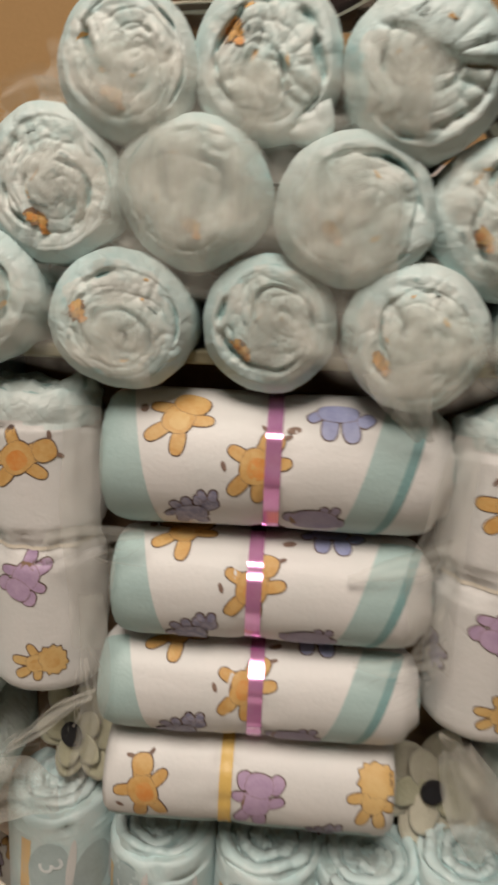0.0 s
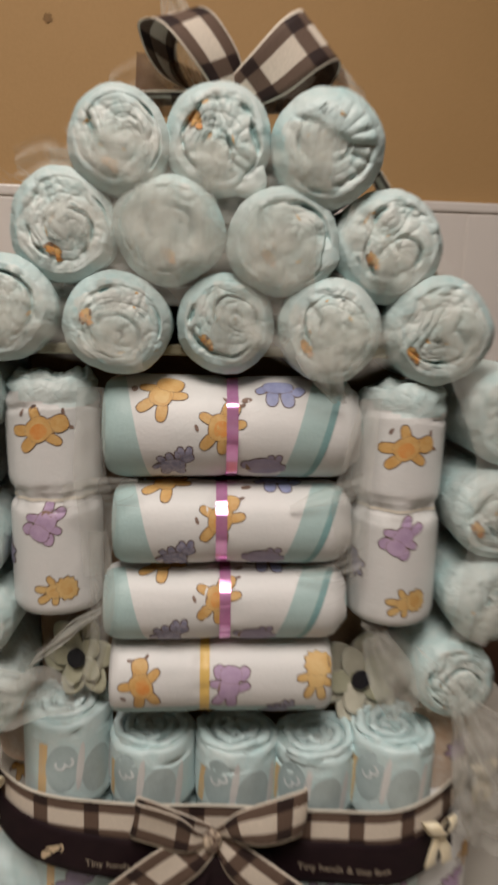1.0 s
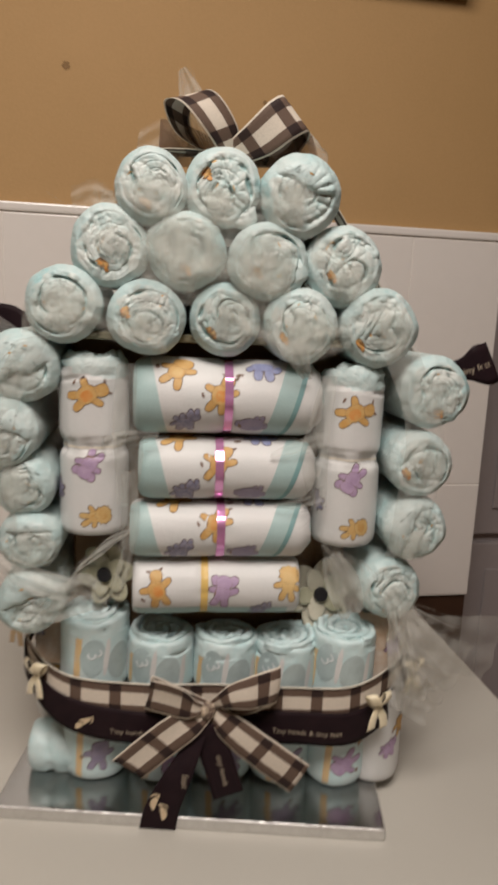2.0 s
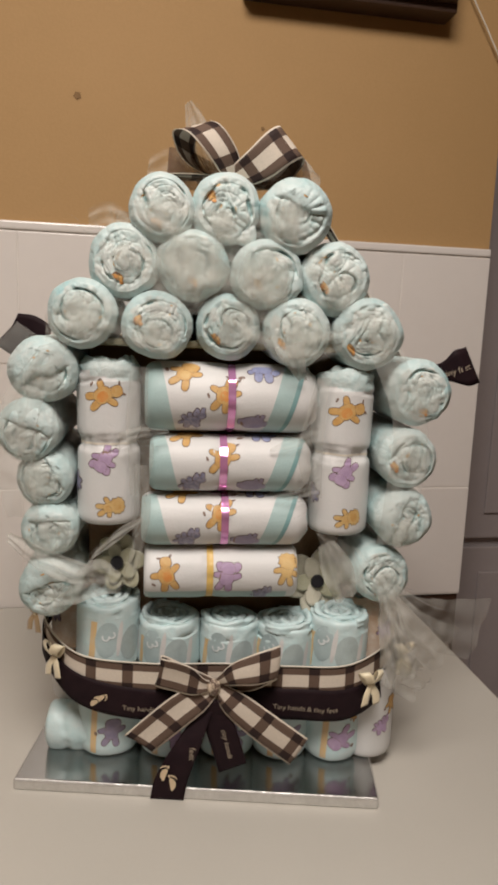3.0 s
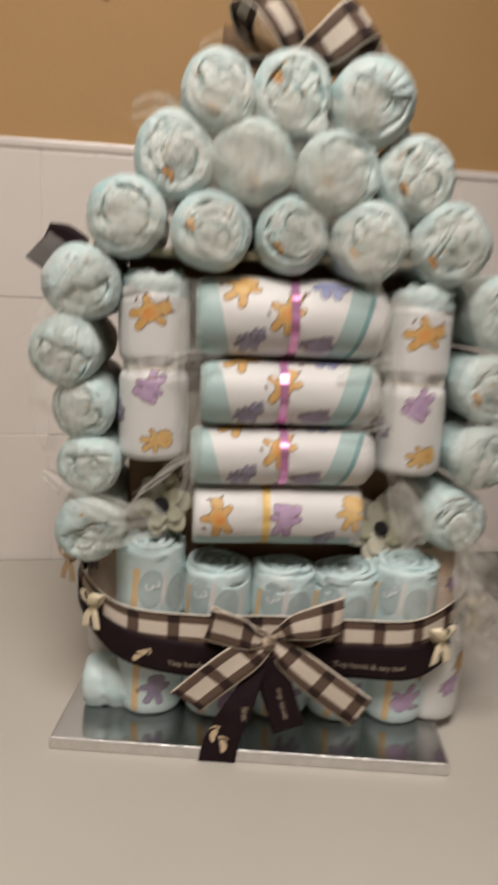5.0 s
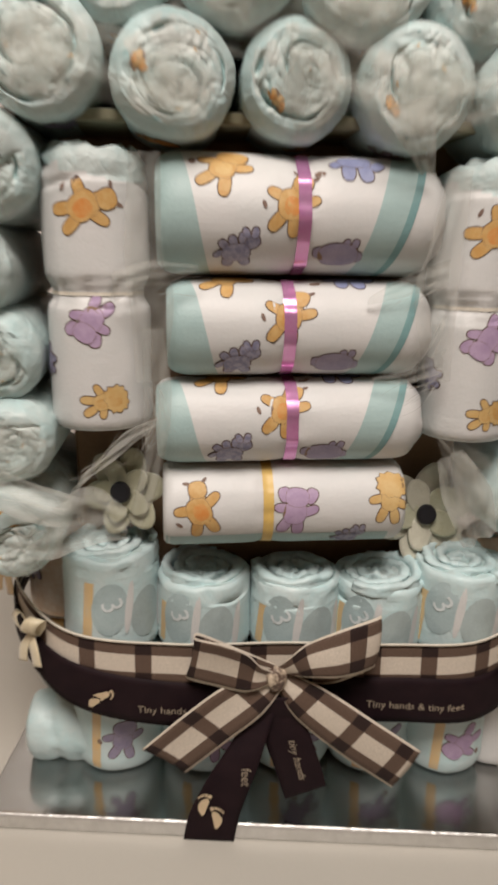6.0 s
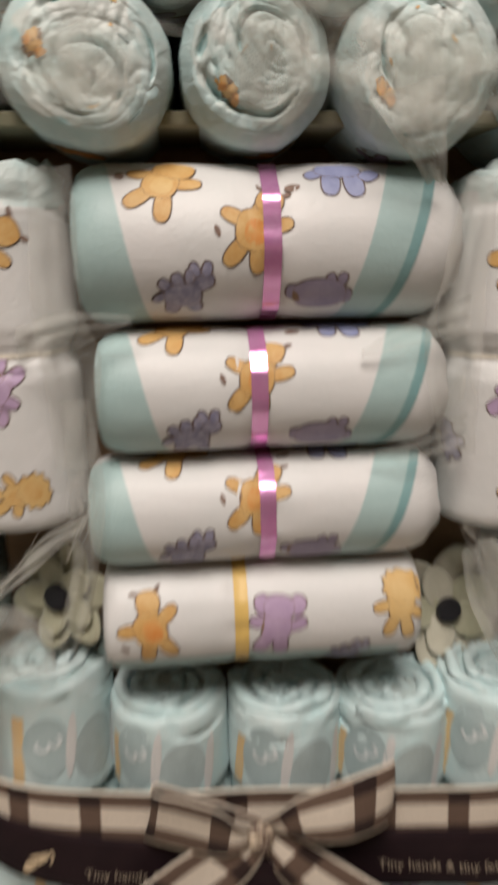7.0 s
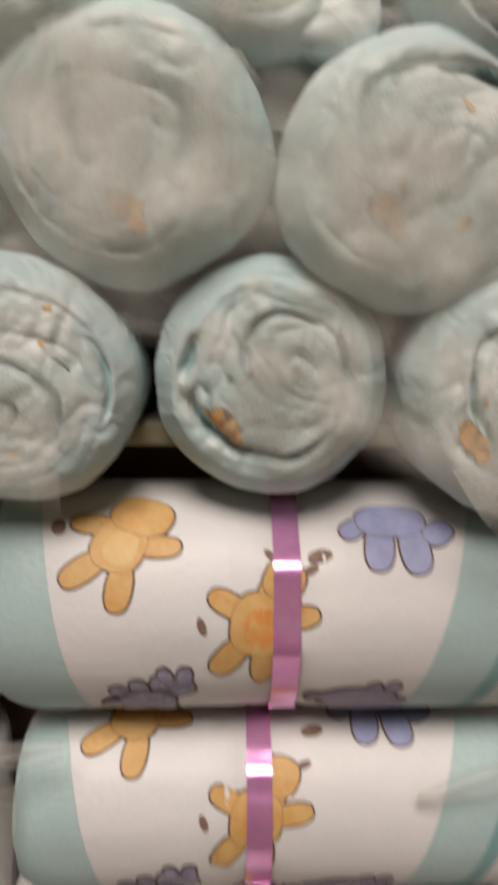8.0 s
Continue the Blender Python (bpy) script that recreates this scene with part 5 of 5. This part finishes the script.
def ribbon_tags():
    for n, (at, loop, half, word) in enumerate((
            (pose(-0.168, -0.125, 0.442), [(0.0, 0.006, -0.018), (-0.012, -0.002, -0.012), (-0.024, -0.005, -0.004), (-0.034, -0.003, 0.002), (-0.036, 0.003, 0.003), (-0.022, 0.006, -0.004), (0.0, 0.010, -0.014)], (0.0105, 0.002, 0.0115), ""),
            (pose(0.220, -0.115, 0.420, 0, -9, 0), [(-0.010, 0.006, 0.000), (0.010, -0.004, 0.001), (0.024, -0.008, 0.003), (0.035, -0.003, 0.004), (0.037, 0.003, 0.004), (0.024, 0.008, 0.0), (-0.008, 0.010, 0.0)], (-0.0055, 0.0, 0.0180), "tiny feet"))):
        t = thing("black_ribbon_loop", at, "black satin ribbon loop at the eaves of the nappy house", "ribbon")
        if not word:
            strip("net", THIN_TULLE, t, [(p[0], p[1] - 0.0016, p[2]) for p in loop[1:5]], [Vector(half) * 0.98] * 4, 24, 6, 0.0, "grey tulle drawn over the ribbon", crinkle=0.001, seed=2)
            strip("fold", BLACK, t, [(-0.030, 0.004, 0.014), (-0.014, 0.004, 0.010), (0.004, 0.006, 0.000)], [(0.004, 0, 0.008), (0.005, 0, 0.010), (0.004, 0, 0.010)], 20, 4, 0.0006)
        strip("loop", BLACK, t, loop, [Vector(half) * k for k in ((0.35, 0.55, 1, 1, 1, 0.6, 0.3) if word else (0.8, 0.95, 1, 1, 1, 0.95, 0.8))], 40, 6, 0.0006)
        if word:
            lettering(word, 0.0085, lambda px, py: Vector((0.020 + px * 0.96 - py * 0.25, -0.0096 + 0.25 * abs(px), 0.001 + py + px * 0.2)), t, LETTER, "cream lettering")


ribbon_tags()


def small_bows():
    for n, (x, y, z) in enumerate(((-0.1460, -0.170, 0.128), (0.1700, -0.162, 0.110), (-0.190, -0.098, 0.140), (0.214, -0.10, 0.112))):
        t = thing("cream_satin_bow", pose(x, y, z, 0, 0, -30 if x < 0 else 25), ("small tan satin bow at the end of the ribbon belt" if n == 2 else "small cream satin bow pinned on the ribbon belt"), "bow", "small satin bows")
        for s in (-1, 1):
            strip("loop", TANSATIN if n == 2 else CREAM, t, [(0, 0, 0), (s * 0.004, -0.006, 0.007), (s * 0.008, -0.006, 0.014), (s * 0.009, -0.001, 0.015), (s * 0.006, 0.001, 0.008), (0, 0.001, 0)], [(0.0046 * s, 0.002, -0.001)] * 6, 24, 3, 0.0004)
            strip("tail", TANSATIN if n == 2 else CREAM, t, [(0, -0.001, 0), (s * 0.005, -0.003, -0.009), (s * 0.007, -0.003, -0.020)], [(0.0042, 0, 0.001)] * 3, 12, 3, 0.0004)
        bm = bmesh.new()
        bmesh.ops.create_icosphere(bm, subdivisions=2, radius=0.003)
        part("knot", bm, CREAM, t)


small_bows()


# ---- flowers and tulle ----
def flowers():
    for n, (x, y, z, r) in enumerate(((0.114, -0.108, 0.197, 0.034), (-0.0870, -0.140, 0.2190, 0.028))):
        t = thing("felt_flower", pose(x, y, z, 80, 0, 12 if n == 0 else -15), "cream felt flower with a black button centre", "flower", "felt flowers")
        for k in range(11):
            outer = k < 6
            a = radians(60 * k + 15) if outer else radians(72 * (k - 6) + 40)
            size, lift = (1.0, 0.0) if outer else (0.72, 0.004)
            bm = bmesh.new()
            patch(bm, lambda u, v, h, lift=lift, a=a: Vector((u, v, lift + 0.16 * math.hypot(u, v) - 5.0 * (u * math.sin(a) - v * math.cos(a)) ** 2 + 0.0006 * math.sin(k + u * 400))),
                  oval(r * size * 0.55 * math.cos(a), r * size * 0.55 * math.sin(a), r * size * 0.52, r * size * 0.36, a, 20), 0, [0], steps=(1.0, 0.8, 0.6, 0.3))
            ob = part("petal", bm, PETAL if (outer or k % 2) and n == 0 else SAGE, t)
            mod = ob.modifiers.new("thick", "SOLIDIFY")
            mod.thickness = 0.0012
        bm = bmesh.new()
        bmesh.ops.create_cone(bm, cap_ends=True, segments=28, radius1=0.0074, radius2=0.0064, depth=0.0035)
        bmesh.ops.translate(bm, vec=(0, 0, 0.0085), verts=bm.verts)
        bmesh.ops.bevel(bm, geom=[e for e in bm.edges if len(e.link_faces) == 2 and e.calc_face_angle(0) > 0.8], offset=0.0007, segments=2, affect="EDGES")
        part("button", bm, BUTTON, t, "flat black button", smooth=False)
        bm = bmesh.new()
        bmesh.ops.create_cone(bm, cap_ends=True, segments=16, radius1=0.004, radius2=0.004, depth=0.02)
        bmesh.ops.translate(bm, vec=(0, 0, -0.009), verts=bm.verts)
        part("stem", bm, SAGE, t)


flowers()


def tulle():
    """Loose strips of tulle wound round the house; each flare is a strip of its own."""
    t = thing("tulle_garland", UPPER, "sheer off-white tulle wound loosely over the nappy house", "tulle")
    up = Vector((0, 0, 1))
    runs = [
        # right flare at the foot
        ([(0.172, -0.180, 0.222), (0.190, -0.190, 0.196), (0.225, -0.185, 0.176), (0.290, -0.165, 0.158)], [(0.003, 0, 0.006), (0.008, 0, 0.014), (0.010, 0, 0.024), (0.010, 0, 0.034)], THIN_TULLE, 0.006),
        ([(0.176, -0.184, 0.215), (0.196, -0.192, 0.185), (0.222, -0.186, 0.160), (0.252, -0.172, 0.140)], [(0.004, 0, 0.006), (0.010, 0, 0.012), (0.012, 0, 0.018), (0.012, 0, 0.024)], THIN_TULLE, 0.008),
        ([(0.180, -0.182, 0.205), (0.188, -0.188, 0.168), (0.196, -0.184, 0.138), (0.206, -0.176, 0.112)], [(0.008, 0, 0.002), (0.014, 0, 0.002), (0.018, 0, 0.004), (0.022, 0, 0.010)], TULLE, 0.008),
        ([(0.190, -0.184, 0.180), (0.205, -0.186, 0.150), (0.222, -0.176, 0.120)], [(0.006, 0, 0.008), (0.012, 0, 0.010), (0.016, 0, 0.014)], THIN_TULLE, 0.008),
        ([(0.184, -0.184, 0.190), (0.190, -0.190, 0.150), (0.208, -0.180, 0.108), (0.230, -0.170, 0.098)], [(0.006, 0, 0.001), (0.010, 0, 0.004), (0.012, 0, 0.008), (0.010, 0, 0.010)], THIN_TULLE, 0.009),
        # left, over the flower
        ([(-0.074, -0.172, 0.212), (-0.066, -0.180, 0.236), (-0.060, -0.180, 0.262), (-0.058, -0.178, 0.292), (-0.060, -0.176, 0.330)], [(0.005, 0, 0), (0.006, 0, 0.0), (0.006, 0, 0), (0.008, 0, 0), (0.006, 0, 0)], THIN_TULLE, 0.004),
        ([(-0.178, -0.180, 0.262), (-0.152, -0.188, 0.246), (-0.124, -0.186, 0.232), (-0.102, -0.176, 0.224)], [(0, 0, 0.006), (0, 0, 0.012), (0, 0, 0.012), (0, 0, 0.008)], TULLE, 0.004),
        ([(-0.106, -0.172, 0.238), (-0.094, -0.180, 0.252), (-0.078, -0.180, 0.266), (-0.060, -0.174, 0.276)], [(0.004, 0, 0.006), (0.005, 0, 0.008), (0.003, 0, 0.007), (0.002, 0, 0.004)], TULLE, 0.003),
        ([(-0.136, -0.176, 0.202), (-0.116, -0.182, 0.216), (-0.098, -0.180, 0.222), (-0.078, -0.176, 0.216)], [(0.002, 0, 0.008), (0.004, 0, 0.018), (0.002, 0, 0.018), (0, 0, 0.010)], TULLE, 0.006),
        # between upright and lying rolls
        ([(-0.062, -0.174, 0.420), (-0.064, -0.176, 0.370), (-0.060, -0.176, 0.345), (-0.062, -0.174, 0.300)], [(0.008, 0, 0), (0.010, 0, 0), (0.012, 0, 0), (0.008, 0, 0)], THIN_TULLE, 0.004),
        ([(-0.080, -0.178, 0.352), (-0.060, -0.180, 0.360), (-0.035, -0.176, 0.362)], [(0, 0, 0.008), (0, 0, 0.006), (0, 0, 0.002)], THIN_TULLE, 0.003),
        ([(0.108, -0.174, 0.415), (0.100, -0.178, 0.370), (0.097, -0.179, 0.345), (0.104, -0.174, 0.300)], [(0.006, 0, 0), (0.010, 0, 0), (0.012, 0, 0), (0.008, 0, 0)], THIN_TULLE, 0.004),
        ([(0.060, -0.174, 0.345), (0.080, -0.178, 0.354), (0.105, -0.176, 0.362)], [(0, 0, 0.002), (0, 0, 0.006), (0, 0, 0.007)], THIN_TULLE, 0.003),
        ([(0.066, -0.172, 0.300), (0.085, -0.176, 0.304), (0.108, -0.172, 0.312)], [(0, 0, 0.002), (0, 0, 0.005), (0, 0, 0.007)], THIN_TULLE, 0.003),
        ([(0.112, -0.166, 0.262), (0.130, -0.172, 0.244), (0.148, -0.174, 0.222), (0.160, -0.176, 0.205)], [(0.001, 0, 0.002), (0.008, 0, 0.012), (0.009, 0, 0.013), (0.002, 0, 0.004)], DRAPE, 0.005),
        ([(0.122, -0.160, 0.250), (0.134, -0.168, 0.224), (0.144, -0.170, 0.196)], [(0.008, 0, 0.004), (0.015, 0, 0.006), (0.010, 0, 0.006)], TULLE, 0.007),
        # from the roof down over the first lying roll
        ([(0.072, -0.186, 0.445), (0.076, -0.188, 0.432), (0.082, -0.184, 0.420), (0.088, -0.176, 0.412)], [(0.014, 0, 0.004), (0.011, 0, 0.002), (0.007, 0, 0), (0.004, 0, 0)], TULLE, 0.003),
        # along the roof rows
        ([(-0.100, -0.158, 0.490), (-0.050, -0.158, 0.486), (0.000, -0.158, 0.484), (0.050, -0.158, 0.482), (0.110, -0.158, 0.480)], [(0, 0, 0.016), (0, 0, 0.017), (0, 0, 0.016), (0, 0, 0.018), (0, 0, 0.016)], TULLE, 0.008),
        ([(-0.085, -0.158, 0.540), (-0.035, -0.158, 0.536), (0.020, -0.158, 0.534), (0.075, -0.158, 0.530)], [(0, 0, 0.016), (0, 0, 0.018), (0, 0, 0.017), (0, 0, 0.016)], TULLE, 0.008),
        # sheets drawn over the faces of the roof rolls
        ([(-0.060, -0.187, 0.512), (-0.02, -0.191, 0.500), (0.02, -0.191, 0.494), (0.068, -0.188, 0.490)], [(0, 0, 0.024), (0, 0, 0.030), (0, 0, 0.028), (0, 0, 0.020)], DRAPE, 0.004),
        ([(0.085, -0.187, 0.520), (0.118, -0.191, 0.498), (0.142, -0.191, 0.470), (0.165, -0.186, 0.440)], [(0.004, 0, 0.012), (0.008, 0, 0.016), (0.010, 0, 0.018), (0.010, 0, 0.014)], DRAPE, 0.004),
        ([(-0.142, -0.186, 0.452), (-0.105, -0.190, 0.462), (-0.070, -0.190, 0.455), (-0.030, -0.187, 0.440)], [(0, 0, 0.014), (0, 0, 0.020), (0, 0, 0.018), (0, 0, 0.012)], DRAPE, 0.004),
        ([(-0.070, -0.186, 0.552), (-0.025, -0.190, 0.545), (0.025, -0.190, 0.542), (0.075, -0.187, 0.548)], [(0, 0, 0.012), (0, 0, 0.018), (0, 0, 0.020), (0, 0, 0.016)], DRAPE, 0.004),
        ([(0.010, -0.187, 0.470), (0.050, -0.191, 0.456), (0.085, -0.190, 0.446), (0.120, -0.187, 0.452)], [(0, 0, 0.012), (0, 0, 0.020), (0, 0, 0.020), (0, 0, 0.014)], DRAPE, 0.004),
        # tufts at the ridge and the eaves
        ([(0.0, -0.095, 0.60), (-0.008, -0.10, 0.63), (-0.016, -0.10, 0.652), (-0.022, -0.10, 0.668)], [(0.012, 0, 0.006), (0.012, 0, 0.008), (0.008, 0, 0.006), (0.003, 0, 0.002)], TULLE, 0.004),
        ([(-0.02, -0.095, 0.60), (-0.040, -0.09, 0.612), (-0.060, -0.09, 0.606)], [(0.008, 0, 0.016), (0.006, 0, 0.020), (0.002, 0, 0.014)], DRAPE, 0.005),
        ([(0.040, -0.09, 0.598), (0.062, -0.09, 0.618), (0.084, -0.09, 0.610)], [(-0.004, 0, 0.012), (-0.006, 0, 0.022), (-0.004, 0, 0.016)], DRAPE, 0.005),
        ([(-0.070, -0.13, 0.545), (-0.092, -0.13, 0.556), (-0.112, -0.13, 0.552)], [(0, 0, 0.010), (0, 0, 0.014), (0, 0, 0.010)], DRAPE, 0.006),
        ([(-0.135, -0.178, 0.440), (-0.165, -0.180, 0.385), (-0.172, -0.178, 0.330), (-0.165, -0.178, 0.280)], [(0.014, 0, 0.004), (0.018, 0, 0), (0.018, 0, 0), (0.014, 0, 0)], THIN_TULLE, 0.006),
        ([(0.165, -0.182, 0.440), (0.190, -0.184, 0.375), (0.190, -0.182, 0.315), (0.180, -0.182, 0.255)], [(0.014, 0, 0.004), (0.016, 0, 0), (0.018, 0, 0), (0.014, 0, 0)], THIN_TULLE, 0.006),
    ]
    for k, (c, h, mat, crinkle) in enumerate(runs):
        strip("tulle_strip", mat, t, c, h, 36, 12, 0.0, "", crinkle, 0.0, k)
    # frayed ends: start, mean way, spread, how many
    frays = [((-0.058, -0.178, 0.352), (0.022, -0.004, 0.006), 0.010, 9), ((-0.060, -0.178, 0.300), (0.004, -0.002, -0.034), 0.008, 9), ((-0.066, -0.180, 0.262), (0.012, -0.002, 0.032), 0.010, 8),
             ((0.100, -0.178, 0.356), (-0.026, -0.003, -0.008), 0.008, 10), ((0.104, -0.178, 0.336), (-0.014, -0.003, -0.026), 0.009, 9), ((0.102, -0.176, 0.300), (-0.022, -0.002, -0.012), 0.008, 8),
             ((-0.140, -0.186, 0.240), (0.044, -0.002, -0.018), 0.010, 10), ((-0.104, -0.180, 0.246), (0.030, -0.002, 0.022), 0.008, 8), ((0.148, -0.180, 0.250), (0.016, -0.004, -0.028), 0.010, 8),
             ((0.184, -0.188, 0.205), (0.016, 0, -0.060), 0.020, 14), ((0.186, -0.188, 0.180), (0.030, 0, -0.052), 0.020, 12), ((0.182, -0.186, 0.215), (0.060, 0.004, -0.040), 0.022, 9),
             ((0.000, -0.105, 0.608), (-0.020, 0, 0.052), 0.008, 9), ((0.060, -0.100, 0.606), (0.024, 0, 0.014), 0.010, 7), ((-0.085, -0.150, 0.535), (-0.030, 0, 0.012), 0.012, 10), ((-0.160, -0.182, 0.395), (-0.020, 0, -0.030), 0.012, 7)]
    rng = random.Random(12)
    bm = bmesh.new()
    for at, way, spread, count in frays:
        for _ in range(count):
            a = Vector(at) + Vector([rng.uniform(-0.004, 0.004) for _ in "xyz"])
            b = a + Vector(way) * rng.uniform(0.6, 1.15) + Vector((rng.uniform(-1, 1), rng.uniform(-0.3, 0.1), rng.uniform(-1, 1))) * spread
            mid = (a + b) / 2 + Vector((rng.uniform(-1, 1), rng.uniform(-0.6, 0), rng.uniform(-1, 1))) * spread * 0.5
            line = smooth_line([a, mid, b], 9)
            side = (b - a).cross(Vector((0, 1, 0))).normalized() * rng.uniform(0.00007, 0.00024)
            rows = [(bm.verts.new(p + side * (1 - k / 12)), bm.verts.new(p - side * (1 - k / 12))) for k, p in enumerate(line)]
            for (p0, p1), (p2, p3) in zip(rows, rows[1:]):
                bm.faces.new((p0, p2, p3, p1))
    tagged(part("loose_fibre", bm, FIBRE, t, "fine white frayed threads of tulle"), kind="stuff")


tulle()
